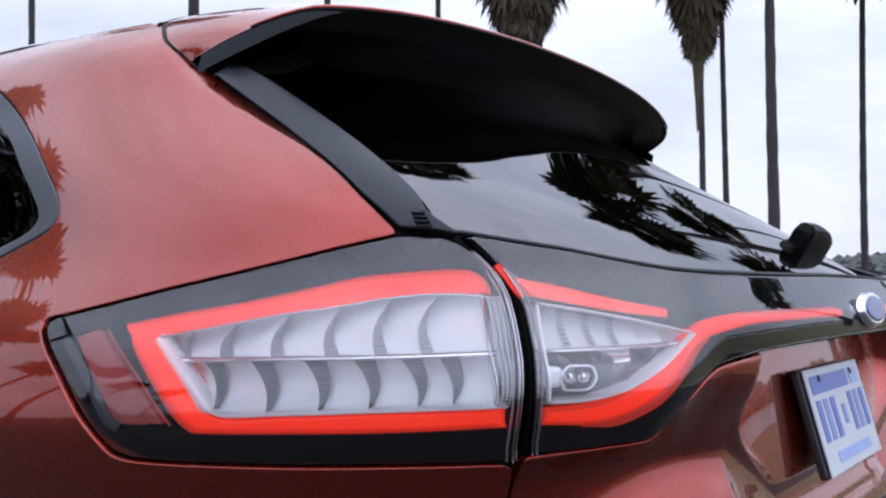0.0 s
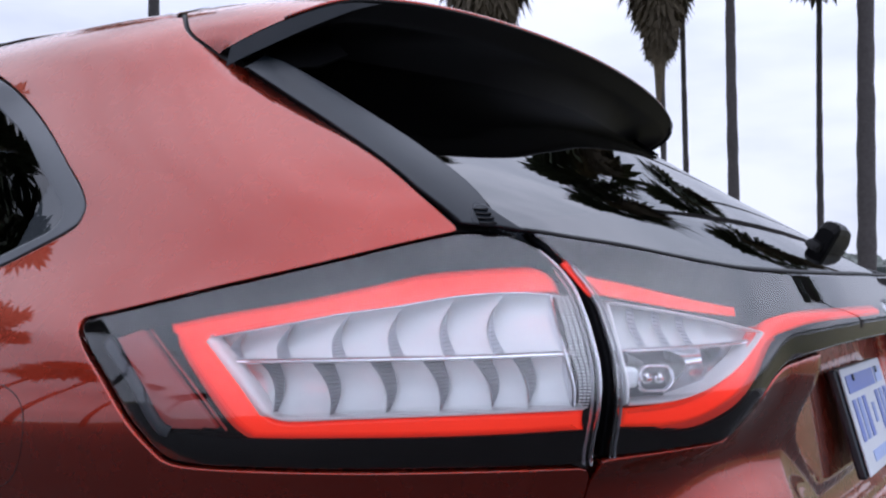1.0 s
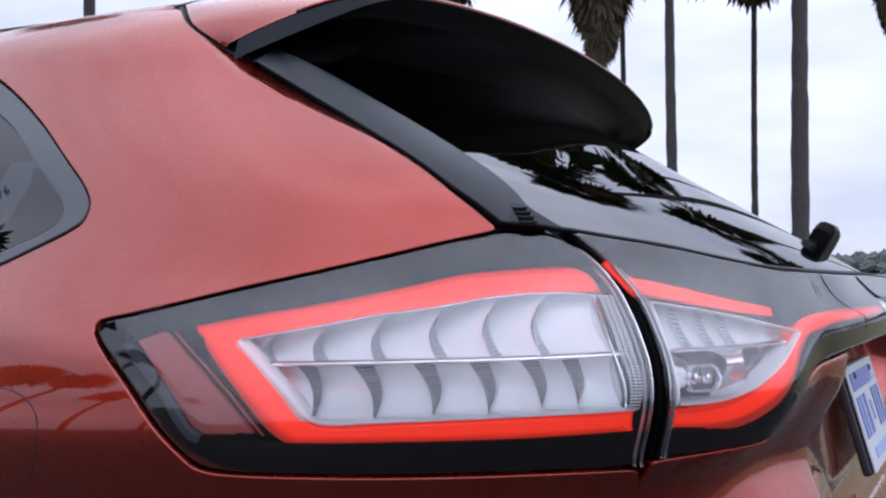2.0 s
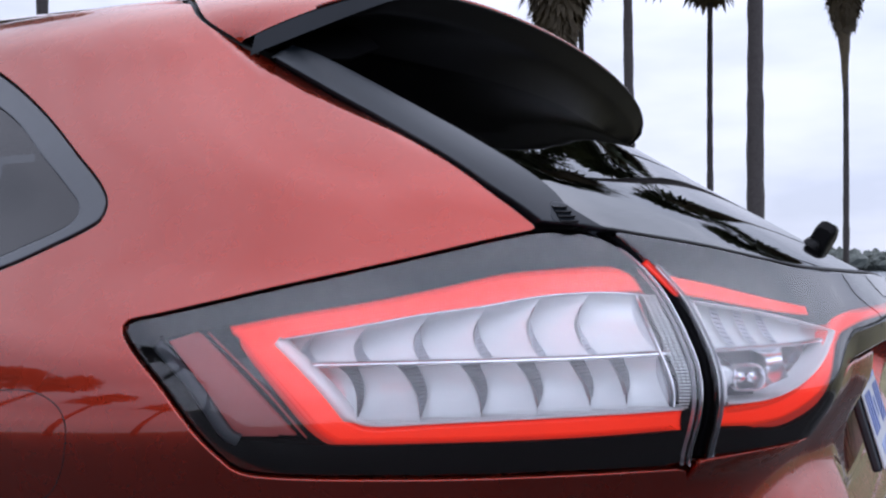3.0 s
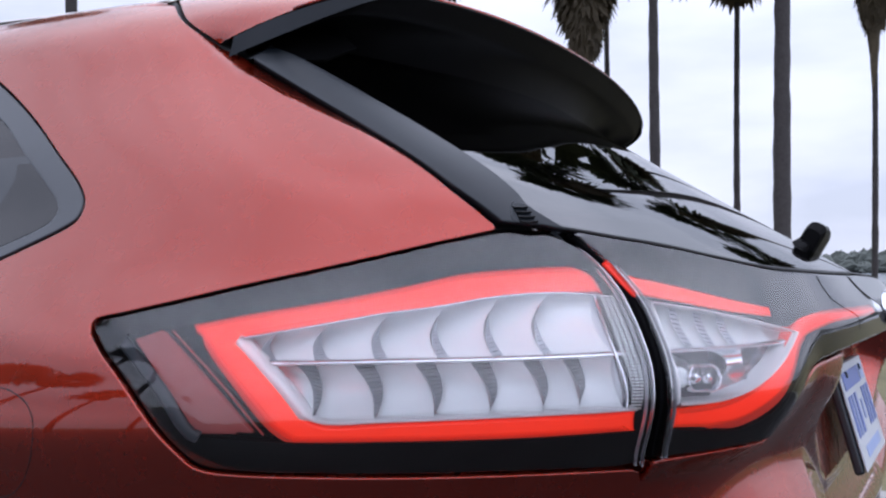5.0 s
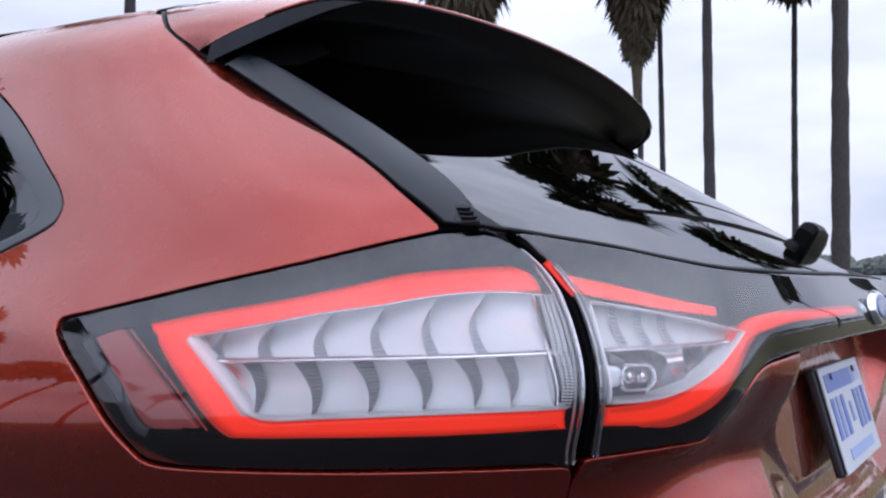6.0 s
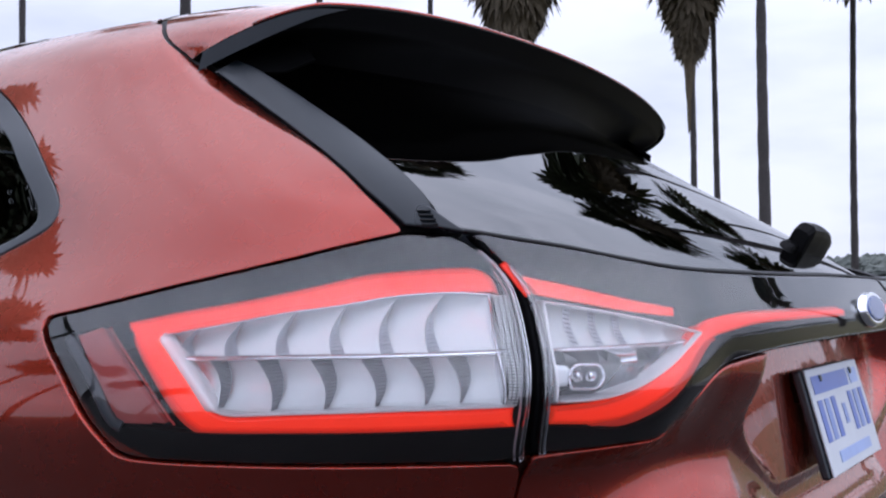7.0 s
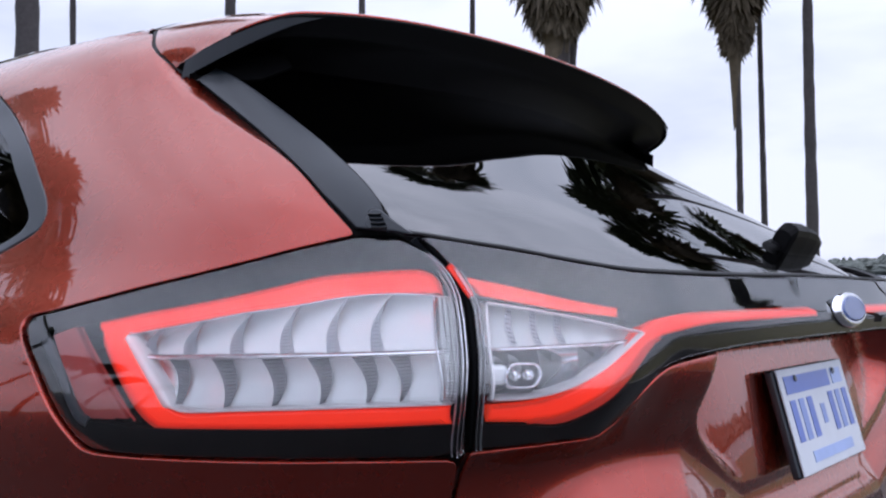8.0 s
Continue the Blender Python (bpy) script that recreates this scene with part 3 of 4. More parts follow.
    strip("rib", m(polyline([(1.150, 1.0375), (1.022, 1.043), (0.900, 1.048), (0.797, 1.053)])), 0.0055, CHROME, lamp, "chrome dividing rib", off=-0.022, high=0.004)
    strip("chrome_trim", m(polyline([(1.186, 1.060), (1.130, 1.0195), (1.090, 0.991)]) + polyline([(1.084, 0.988), (1.064, 0.9845), (0.999, 0.989), (0.884, 0.997), (0.781, 1.003)])[1:]), [0.016] * 10 + [0.005] * 20, BRIGHT, lamp, "bright silver reflector edge", off=-0.024, high=0.011)
    strip("chrome_trim", m(polyline([(1.184, 1.061), (1.098, 1.0755), (1.030, 1.0875), (0.977, 1.0945), (0.902, 1.1065), (0.842, 1.110), (0.800, 1.107)])), 0.003, CHROME, lamp, off=-0.025, high=0.012)
    strip("chrome_trim", m(polyline([(0.810, 1.109), (0.809, 1.055), (0.793, 1.003)])), 0.0035, CHROME, lamp, off=-0.025, high=0.010)
    # prism column at the lamp's rear edge
    verts, faces = [], []
    for j in range(36):
        for i in range(3):
            v0, v1 = 1.108 - 0.105 * (j + 0.14) / 36, 1.108 - 0.105 * (j + 0.86) / 36
            e = float(np.interp((v0 + v1) / 2, [1.003, 1.055, 1.105], [0.782, 0.7905, 0.7915]))
            w = float(np.interp((v0 + v1) / 2, [1.003, 1.055, 1.105], [0.0034, 0.0052, 0.0052]))
            s0, s1 = e + w * (i + 0.10), e + w * (i + 0.90)
            b = len(verts)
            verts += [skin(side * s, z, -0.013) for s, z in ((s0, v0), (s1, v0), (s1, v1), (s0, v1))] + [skin(side * (s0 + s1) / 2, (v0 + v1) / 2, -0.0095)]
            faces += [(b, b + 1, b + 4), (b + 1, b + 2, b + 4), (b + 2, b + 3, b + 4), (b + 3, b, b + 4)]
    link("prism_strip", verts, faces, SILVER, lamp, "faceted clear prism strip", smooth=False)
    # clear edge lips that run down the seam
    strip("lens_lip", m([(s + 0.0022, z) for s, z in polyline(LAMP_SEAM)]), 0.0011, CHROME, lamp, off=-0.002, high=0.002)

    for d, o in ((-0.003, -0.010), (-0.006, -0.020), (-0.010, -0.028)):
        strip("lens_lip", m([(q + d, z) for q, z in polyline(LAMP_SEAM)]), 0.0014, CHROME, lamp, off=o, high=0.002)
    for d in (0.0065,):
        strip("lens_lip", m([(q + d, z) for q, z in polyline(LAMP_SEAM[1:])]), 0.0010, RIBBED2, lamp, off=-0.005, high=0.002)
    seam_line = polyline([(0.834, 1.170), (0.812, 1.146), (0.790, 1.112), (0.781, 1.06), (0.774, 1.015), (0.756, 0.970), (0.747, 0.95)])
    strip("seam_seal", m(seam_line), 0.022, SATIN, lamp, "dark seal in the lamp seam", off=-0.036, high=0.004)

    # tailgate lamp, inner half
    inner = tagged(new("tailgate_lamp"), "tailgate half of the tail lamp with silver reflectors and reversing bulb")
    inner.parent = car
    # Glow on the lens's side wall, added as an emissive strip.
    strip("lens_side_glow", m(polyline([(0.795, 1.141), (0.786, 1.130), (0.777, 1.116), (0.772, 1.108)])), 0.007, REDMID, inner, "red glow on the side of the tailgate lens", off=-0.007, high=0.002)
    bar_up = polyline([(0.776, 1.128), (0.751, 1.124), (0.721, 1.118), (0.660, 1.105), (0.606, 1.096)]) + polyline([(0.611, 1.086), (0.666, 1.092), (0.714, 1.100), (0.760, 1.108)])
    panel("upper_light_guide_core", m([tuple(q) for q in inset(bar_up, 0.0030)]), REDGLOW, inner, "bright core of the upper light guide", off=-0.0092, spacing=0.012, gap=0.0, depth=0.001)
    panel("upper_light_guide", m(bar_up), REDBAR, inner, "red glowing upper light guide", off=-0.010, spacing=0.012, gap=0.0005)
    split = [(0.704, 0.984), (0.672, 0.989), (0.643, 1.005), (0.610, 1.032), (0.578, 1.056), (0.546, 1.066)]
    bar = [(0.743, 0.985)] + polyline(split) + polyline([(0.546, 1.066), (0.471, 1.0755), (0.359, 1.0785), (0.110, 1.0785)])[1:]
    bar += polyline([(0.110, 1.093), (0.336, 1.092), (0.495, 1.0905), (0.540, 1.0893), (0.565, 1.085), (0.582, 1.0765), (0.603, 1.0625), (0.650, 1.032), (0.678, 1.015), (0.704, 1.006), (0.750, 1.001)])
    panel("light_bar_core", m([tuple(q) for q in inset(bar, 0.0035)]), REDGLOW, inner, "bright core of the light bar", off=-0.0092, spacing=0.012, gap=0.0, depth=0.001, shape=tuck)
    panel("light_bar", m(bar), REDBAR, inner, "red glowing light bar sweeping up to the badge", off=-0.010, spacing=0.012, gap=0.0003, shape=tuck)
    # Fading of the glow is drawn by this weaker-emitting outer piece.
    dim = polyline([(0.700, 0.9825), (0.664, 0.981), (0.630, 0.998), (0.600, 1.024), (0.571, 1.049), (0.549, 1.0635)]) + polyline(split[::-1])[3:-2]
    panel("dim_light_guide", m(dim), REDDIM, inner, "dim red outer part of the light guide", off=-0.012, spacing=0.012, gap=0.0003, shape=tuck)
    zi_t = lambda s: float(np.interp(s, [0.583, 0.650, 0.712, 0.757], [1.070, 1.084, 1.094, 1.101]))
    zi_r = lambda s: float(np.interp(s, [0.583, 0.610, 0.698, 0.757], [1.066, 1.061, 1.057, 1.055]))
    zi_b = lambda s: float(np.interp(s, [0.583, 0.608, 0.637, 0.669, 0.691, 0.713, 0.750], [1.069, 1.056, 1.038, 1.021, 1.013, 1.009, 1.007]))
    edges = [0.755, 0.728, 0.702, 0.676, 0.650, 0.620, 0.588]
    for a, b in zip(edges, edges[1:]):
        def at(u, v, a=a, b=b):
            s = a + (b - a) * u + 0.004 * math.sin(math.pi * v)
            s = min(max(s, 0.584), 0.757)
            z = zi_t(s) + (zi_r(s) - zi_t(s)) * v
            return skin(side * s, z, -0.018 - 0.020 * (1 - u) - 0.006 * (1 - (2 * v - 1) ** 2))
        seg = grid_mesh("reflector", at, 6, 8, SILVER, inner, "small silver reflector")

        def step(u, v, b=b):
            s = min(max(b + 0.006 * (1 - u) + 0.004 * math.sin(math.pi * v), 0.584), 0.757)
            z = zi_t(s) + (zi_r(s) - zi_t(s)) * (0.06 + 0.86 * v)
            return skin(side * s, z, -0.017 - 0.004 * (1 - u) - 0.0016 * ((int(round(v * 32)) // 2) % 2) * math.sin(math.pi * u))

        if b > 0.66:
            fin = grid_mesh("fin", step, 3, 32, RIBBED2, seg, "fine-ribbed silver step")
            fin.data.polygons.foreach_set("use_smooth", [False] * len(fin.data.polygons))
    for a, b in ((0.752, 0.708), (0.708, 0.665), (0.665, 0.612)):
        def at(u, v, a=a, b=b):
            s = a + (b - a) * u - 0.008 * math.sin(math.pi * v)
            z = zi_r(s) + (max(zi_b(s), 1.005) - zi_r(s)) * v
            return skin(side * s, z, -0.022 - 0.022 * (1 - u) - 0.012 * (1 - (2 * v - 1) ** 2))
        grid_mesh("reflector", at, 8, 8, DEEP if a < 0.74 else SOCKET, inner, "small silver reflector")
    strip("rib", m(polyline([(0.756, 1.055), (0.698, 1.057), (0.604, 1.061)])), 0.004, CHROME, inner, "chrome dividing rib", off=-0.018, high=0.003)
    strip("chrome_trim", m(polyline([(0.755, 1.101), (0.712, 1.0945), (0.650, 1.084), (0.583, 1.070)])), 0.0035, BRIGHT, inner, off=-0.020, high=0.012)
    strip("chrome_trim", m(polyline([(0.583, 1.070), (0.608, 1.056), (0.637, 1.038), (0.669, 1.021), (0.691, 1.013), (0.713, 1.009), (0.747, 1.007)])), 0.0055, BRIGHT, inner, "bright silver reflector edge", off=-0.020, high=0.012)
    strip("chrome_trim", m(polyline([(0.756, 1.101), (0.758, 1.055), (0.748, 1.007)])), 0.0035, BRIGHT, inner, off=-0.014, high=0.003)
    # reversing bulbs in their socket
    for place in (0.7165, 0.7295):
        bm = bmesh.new()
        bmesh.ops.create_uvsphere(bm, u_segments=16, v_segments=10, radius=0.0062)
        bmesh.ops.translate(bm, vec=skin(side * place, 1.030, -0.021), verts=bm.verts)
        part("bulb", bm, CHROME, inner, "clear reversing bulb")
    bm = rounded_box(0.020, 0.018, 0.020, 0.004, pose(0, 0, 0, 0, 0, side * 48))
    bmesh.ops.translate(bm, vec=skin(side * 0.747, 1.030, -0.027), verts=bm.verts)
    part("bulb_socket", bm, SILVER, inner, "silver bulb socket")
    ring = [(0.723 + 0.0075 * (1 if math.cos(a * math.pi / 18) > 0 else -1) + 0.0095 * math.cos(a * math.pi / 18), 1.030 + 0.0115 * math.sin(a * math.pi / 18)) for a in range(37)]
    strip("socket_ring", m(ring), 0.003, CHROME, inner, off=-0.017, high=0.003)
    for d in (0.004, 0.0085):
        strip("lens_lip", m([(s - d, z) for s, z in polyline(GATE_SEAM[2:])]), 0.0010, CHROME if d < 0.005 else RIBBED2, inner, off=-0.002, high=0.002)


flank(1)
flank(-1)

# tailgate cover: one clear black panel from lamp to lamp
half_top = polyline(GLASS_BOTTOM)
half = polyline(GATE_SEAM)[:-1] + polyline([GATE_SEAM[-1]] + GATE_BOTTOM) + [(0.0, 1.050)]
ring_l = half + mirror(half)[::-1][1:] + mirror(half_top)[1:] + half_top[::-1][:-1]
applique = tagged(new("tailgate_panel"), "gloss black tailgate panel across the light bar")
applique.parent = car
panel("backing", ring_l, BLACK, applique, "gloss black backing", off=-0.040, spacing=0.03, gap=-0.002, depth=0.01)
hole = polyline([(0.776, 1.1285), (0.751, 1.1245), (0.721, 1.1185), (0.660, 1.1055), (0.604, 1.0965)])[:-1] + polyline([(0.604, 1.0965), (0.600, 1.078), (0.563, 1.0845), (0.495, 1.0915), (0.336, 1.0935), (0.105, 1.0945)])[:-1]
hole += polyline([(0.105, 1.0755), (0.359, 1.0755), (0.471, 1.0735), (0.546, 1.062), (0.571, 1.047), (0.600, 1.022), (0.630, 0.996), (0.664, 0.979), (0.704, 0.980), (0.743, 0.983)])[:-1] + polyline([(0.743, 0.983), (0.761, 1.01), (0.768, 1.06), (0.769, 1.10), (0.776, 1.1285)])[:-1]
panel("bezel", ring_l, BEZEL, applique, "black mask under the clear panel", off=-0.0085, holes=[hole, mirror(hole)], spacing=0.013, gap=-0.001, depth=0.020, flush=(1, 2), shape=tuck)
c = panel("lens", ring_l, GATECOVER, applique, "clear outer panel over the light bar", off=0.0, spacing=0.011, gap=0.0018, depth=0.016, shape=tuck)
c.visible_shadow = False

# tailgate lower panel: tucked under the lamp, with a hollow for the number plate
def below(s):
    return float(np.interp(abs(s), [0.0, 0.313, 0.425, 0.506, 0.552, 0.583, 0.597, 0.616, 0.655, 0.710, 0.745], [1.050, 1.049, 1.046, 1.039, 1.029, 1.006, 0.980, 0.968, 0.964, 0.959, 0.957]))


def crease(s):
    return float(np.interp(abs(s), [0.0, 0.27, 0.455, 0.581, 0.674, 0.735], [0.852, 0.852, 0.941, 0.944, 0.939, 0.931]))


HOLLOW = natural([0.79, 0.82, 0.855, 0.89, 0.937, 0.965, 1.0, 1.033, 1.06], [0.225, 0.25, 0.29, 0.345, 0.419, 0.447, 0.461, 0.459, 0.45])


def hollow(z):
    return HOLLOW(z)


def gate_shape(s, z):
    c, b = crease(s), below(s)
    d = 0.012 + 0.034 * smooth_step((0.74 - abs(s)) / 0.22)
    if z > c:
        t0 = -tuck(s, b)
        g = -t0 - max(0.0, d - t0) * min(1.0, (b - z) / max(b - c, 0.004)) if z < b else -t0
    else:
        g = -d * (1 - smooth_step((c - z) / 0.09))
    bed = 0.459 + (1.005 - z) * 0.20 - REAR(z)
    k = smooth_step((hollow(z) - abs(s)) / 0.042) * (1 if 0.79 < z < 1.07 else 0)
    return g + (min(bed, g) - g) * k


gate = polyline([(0.743, 0.953), (0.743, 0.93), (0.744, 0.86), (0.746, 0.70)])
gate_top = polyline([(0.743, 0.955)] + GATE_BOTTOM + [(0.0, 1.050)])
panel("tailgate_skin", gate + mirror(gate)[::-1] + mirror(gate_top)[1:-1] + gate_top[::-1][:-1], PAINT, car, "ruby red lower tailgate", spacing=0.0075, gap=0.001, depth=0.02, shape=gate_shape,
      lines=[[(k * (hollow(z) - d), z) for z in np.linspace(0.795, 1.040, 50)] for k in (-1, 1) for d in (0.0, 0.010, 0.021, 0.032, 0.042)] + [[(k * x, crease(x)) for x in np.linspace(0.47, 0.735, 40)] for k in (-1, 1)])

# rear window
EDGE_Z = [1.150, 1.180, 1.217, 1.265, 1.306, 1.347, 1.389, 1.422, 1.450, 1.500]
EDGE_S = [0.835, 0.858, 0.866, 0.869, 0.873, 0.885, 0.906, 0.933, 0.960, 0.985]


def glass_at(u, v):
    """The rear window: u across from left to right, v from its sill to the spoiler."""
    k = 2 * u - 1
    z = 1.138 + 0.362 * v
    for _ in range(3):
        s = abs(k) * float(np.interp(z, EDGE_Z, EDGE_S))
        sill = float(np.interp(s, [0.10, 0.282, 0.467, 0.577, 0.654, 0.721, 0.783, 0.826, 0.85], [1.137, 1.135, 1.135, 1.138, 1.147, 1.158, 1.167, 1.174, 1.178])) + 0.003
        z = sill + (1.50 - sill) * v
    edge = skin(float(np.interp(z, EDGE_Z, EDGE_S)), z, -0.004)
    h = z - 1.138
    mid = 0.489 - 1.729 * h + 0.291 * h * h
    y = abs(k) * abs(edge.y)
    bow = 0.273 * abs(k) ** (3.193 - 1.431 * smooth_step(v / 0.5)) + 0.727 * k * k
    return Vector((mid - (mid - edge.x) * bow, -y if k < 0 else y, z))


rear_glass = grid_mesh("rear_window", lambda u, v: glass_at(u, 0.90 * v), 90, 44, BACKGLASS, car, "dark privacy glass rear window")
rear_glass.visible_shadow = False
sill_line = [(q[0], q[1] + 0.001) for q in polyline([(0.850, 1.177)] + GLASS_BOTTOM)]
strip("glass_seal", sill_line + mirror(sill_line)[::-1], 0.006, RUBBER, car, "black rubber seal under the rear window", off=-0.012, high=0.008)
ins = polyline([(0.80, 1.19), (0.84, 1.30), (0.90, 1.42), (0.95, 1.52)])
panel("cabin_lining", ins + mirror(ins)[::-1] + [(0.0, 1.16)], DARKIN, car, "dark cabin behind the glass", off=-0.16, spacing=0.05)


def tube(name, pts, radius, material, parent, label="", n=8):
    verts, faces = [], []
    for i, p in enumerate(pts):
        d = (pts[min(i + 1, len(pts) - 1)] - pts[max(i - 1, 0)]).normalized()
        a = d.cross(Vector((0.3, 0.1, 1))).normalized()
        b = d.cross(a)
        verts += [p + (a * math.cos(t * 2 * math.pi / n) + b * math.sin(t * 2 * math.pi / n)) * radius for t in range(n)]
    for i in range(len(pts) - 1):
        faces += [(i * n + t, i * n + (t + 1) % n, (i + 1) * n + (t + 1) % n, (i + 1) * n + t) for t in range(n)]
    faces += [tuple(range(n))[::-1], tuple((len(pts) - 1) * n + t for t in range(n))]
    return link(name, verts, faces, material, parent, label)


# roof and spoiler
def trail(a):
    """The spoiler's rear edge, a from -1 (left) to 1 (right)."""
    k = 0.84
    if abs(a) <= k:
        y = a / k * 0.60
        return Vector((0.021 - 0.124 * y * y - 0.328 * y ** 6, y, 1.544 - 0.08 * y * y - 0.216 * y ** 6))
    t = (abs(a) - k) / (1 - k)
    p0, p3 = Vector((-0.039, 0.60, 1.505)), Vector((-0.236, 0.654, 1.450))
    p1, p2 = p0 + Vector((-0.020, 0.040, -0.012)), p3 + Vector((0.10, 0.004, 0.026))
    q = p0 * (1 - t) ** 3 + p1 * 3 * t * (1 - t) ** 2 + p2 * 3 * t * t * (1 - t) + p3 * t ** 3
    q.y *= 1 if a > 0 else -1
    return q


GAP = [(1.114, 1.532), (1.103, 1.494), (1.066, 1.458), (1.052, 1.446)]


def gap_edge(a):
    k = 0.80
    corner = skin(1.122, 1.545)
    if abs(a) <= k:
        t = abs(a) / k
        p = Vector((-0.46 + (corner.x + 0.46) * t ** 3, abs(corner.y) * t, 1.622 + (corner.z - 1.622) * t ** 4))
    else:
        t = (abs(a) - k) / (1 - k)
        line = polyline([(1.122, 1.545)] + GAP, k=4)
        i = t * (len(line) - 1)
        j = min(int(i), len(line) - 2)
        q = line[j] + (line[j + 1] - line[j]) * (i - j)
        p = skin(q[0], q[1])
        p.y = abs(p.y)
    p.y *= 1 if a > 0 else -1
    return p


def spoiler_top(u, v):
    a = -1 + 2 * u
    p, q = gap_edge(a), trail(a)
    r = p.lerp(q, 0.035 + 0.965 * v)
    r.z += 0.018 * math.sin(math.pi * v) * (1 - abs(a) ** 3)
    return r


def spoiler_under(u, v):
    a = 0.972 * (-1 + 2 * u)
    q = trail(a)
    e = 1 - abs(a) ** 6
    lip = Vector((-0.012 - 0.01 * e, 0, -0.024 - 0.008 * e))
    deep = glass_at((a * 0.998 + 1) / 2, 0.86) + Vector((-0.012, 0, -0.004))
    if v < 0.12:
        t = v / 0.12
        return q + Vector((0.004 * math.sin(math.pi * t), 0, -0.006 * t))
    if v < 0.4:
        t = (v - 0.12) / 0.28
        return q + Vector((0, 0, -0.006)).lerp(lip, t)
    t = (v - 0.4) / 0.6
    r = (q + lip).lerp(deep, t)
    r.z += 0.012 * math.sin(math.pi * t)
    return r


spoiler = tagged(new("roof_spoiler"), "red roof spoiler with a gloss black lower blade")
spoiler.parent = car
grid_mesh("spoiler_top", spoiler_top, 120, 16, PAINT, spoiler, "ruby red spoiler top")
grid_mesh("spoiler_blade", spoiler_under, 120, 24, BLADE, spoiler, "black spoiler blade")


def spoiler_side(u, v):
    """Glossy outer face of the blade under the red cheek."""
    a = -0.988 + 0.29 * u
    q = trail(a)
    along = trail(a + 0.004) - trail(a - 0.004 if a > -0.996 else a)
    out = Vector((along.y, -along.x, 0)).normalized()
    fade = 1 - smooth_step((u - 0.10) / 0.75)
    return q + out * (0.004 + 0.003 * v) * fade + Vector((-0.006 * v * fade, 0, -0.004 - 0.028 * fade * v))


for k in (1, -1):
    grid_mesh("spoiler_side", lambda u, v: Vector((spoiler_side(u, v).x, k * spoiler_side(u, v).y, spoiler_side(u, v).z)), 30, 6, TRIM, spoiler, "gloss black outer face of the blade")
# Near-black sheets stand in for the shade under the spoiler ends.
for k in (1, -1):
    shade_line = [(0.80, 1.435), (0.88, 1.412), (0.922, 1.412), (0.955, 1.437), (1.01, 1.430), (1.03, 1.450), (0.99, 1.50), (0.93, 1.52), (0.80, 1.52)]
    panel("spoiler_shade", [(k * x, z) for x, z in shade_line], SHADE, spoiler, "black sheet painted as the shade under the spoiler end", off=0.001, spacing=0.02, flush=(0,))
strip("spoiler_gap", polyline([(1.122, 1.545)] + GAP + [(1.030, 1.432)]), 0.016, RUBBER, spoiler, "dark gap beside the spoiler", off=-0.012, high=0.006)


tube("spoiler_edge", [trail(-0.93 + 1.88 * i / 90) + Vector((-0.002, 0, 0.001)) for i in range(91)], 0.0030, PAINT, spoiler, "thin red rolled edge")


def roof(u, v):
    """Arched roof skin from the spoiler gap to the windscreen."""
    a = 0.8 * (-1 + 2 * u)
    p = gap_edge(a)
    y = abs(p.y)
    z = float(np.interp(y, [0.0, 0.25, 0.40, 0.48, 0.525, 0.565, 0.592, 0.625], [1.622, 1.616, 1.607, 1.598, 1.588, 1.575, 1.5625, 1.545]))
    z += 0.012 * math.sin(math.pi * v) * (1 - (y / 0.63) ** 4)
    t = min(1.0, v * 5)
    return Vector((p.x - 0.005 + (-2.5 - p.x) * v, p.y, p.z + (z - p.z) * t))


grid_mesh("roof", roof, 60, 30, PAINT, car, "ruby red roof")
for k in (1, -1):
    strip("roof_moulding", [(k * x, 1.5445) for x in np.linspace(1.135, 2.36, 40)], 0.020, PAINT, car, "ruby red roof edge moulding", off=-0.006, high=0.006)

# number plate, badge, wiper
plate = tagged(new("number_plate"), "white number plate with faded blue markings")
plate.parent = car
plate.matrix_local = Matrix.Translation((0.503, 0.0, 0.927)) @ pose(0, 0, 0, 0, -15.5, 0)
part("plate_sheet", rounded_box(0.003, 0.305, 0.152, 0.0012), PLATEW, plate)
part("plate_band", rounded_box(0.001, 0.20, 0.026, 0.0, pose(0.0022, -0.035, 0.052)), PLATEB, plate, "blue band")
part("plate_tag", rounded_box(0.001, 0.05, 0.024, 0.0, pose(0.0022, 0.105, 0.052)), PLATEL, plate, "pale sticker")
for i, y in enumerate((-0.122, -0.086, -0.050, 0.0, 0.050, 0.086, 0.122)):
    tall, wide = (0.060, 0.022) if i != 3 else (0.030, 0.018)
    part("character_bar", rounded_box(0.001, wide, tall, 0.0, pose(0.0022, y, 0.000)), PLATEB if i % 2 == 0 else PLATEM, plate, "faded blue bar")
part("plate_strip", rounded_box(0.001, 0.19, 0.016, 0.0, pose(0.0022, 0.0, -0.055)), PLATEL, plate, "pale blue strip")
for y in (-0.09, 0.09):
    bm = bmesh.new()
    bmesh.ops.create_cone(bm, cap_ends=True, segments=12, radius1=0.006, radius2=0.0045, depth=0.004, matrix=pose(0.003, y, 0.060, 0, 90, 0))
    part("screw", bm, SATIN, plate)
# Its black depth also stands for the shade in the gap behind the plate.
part("plate_holder", rounded_box(0.014, 0.309, 0.156, 0.004, pose(-0.010, 0, 0)), SATIN, plate, "black plate holder")

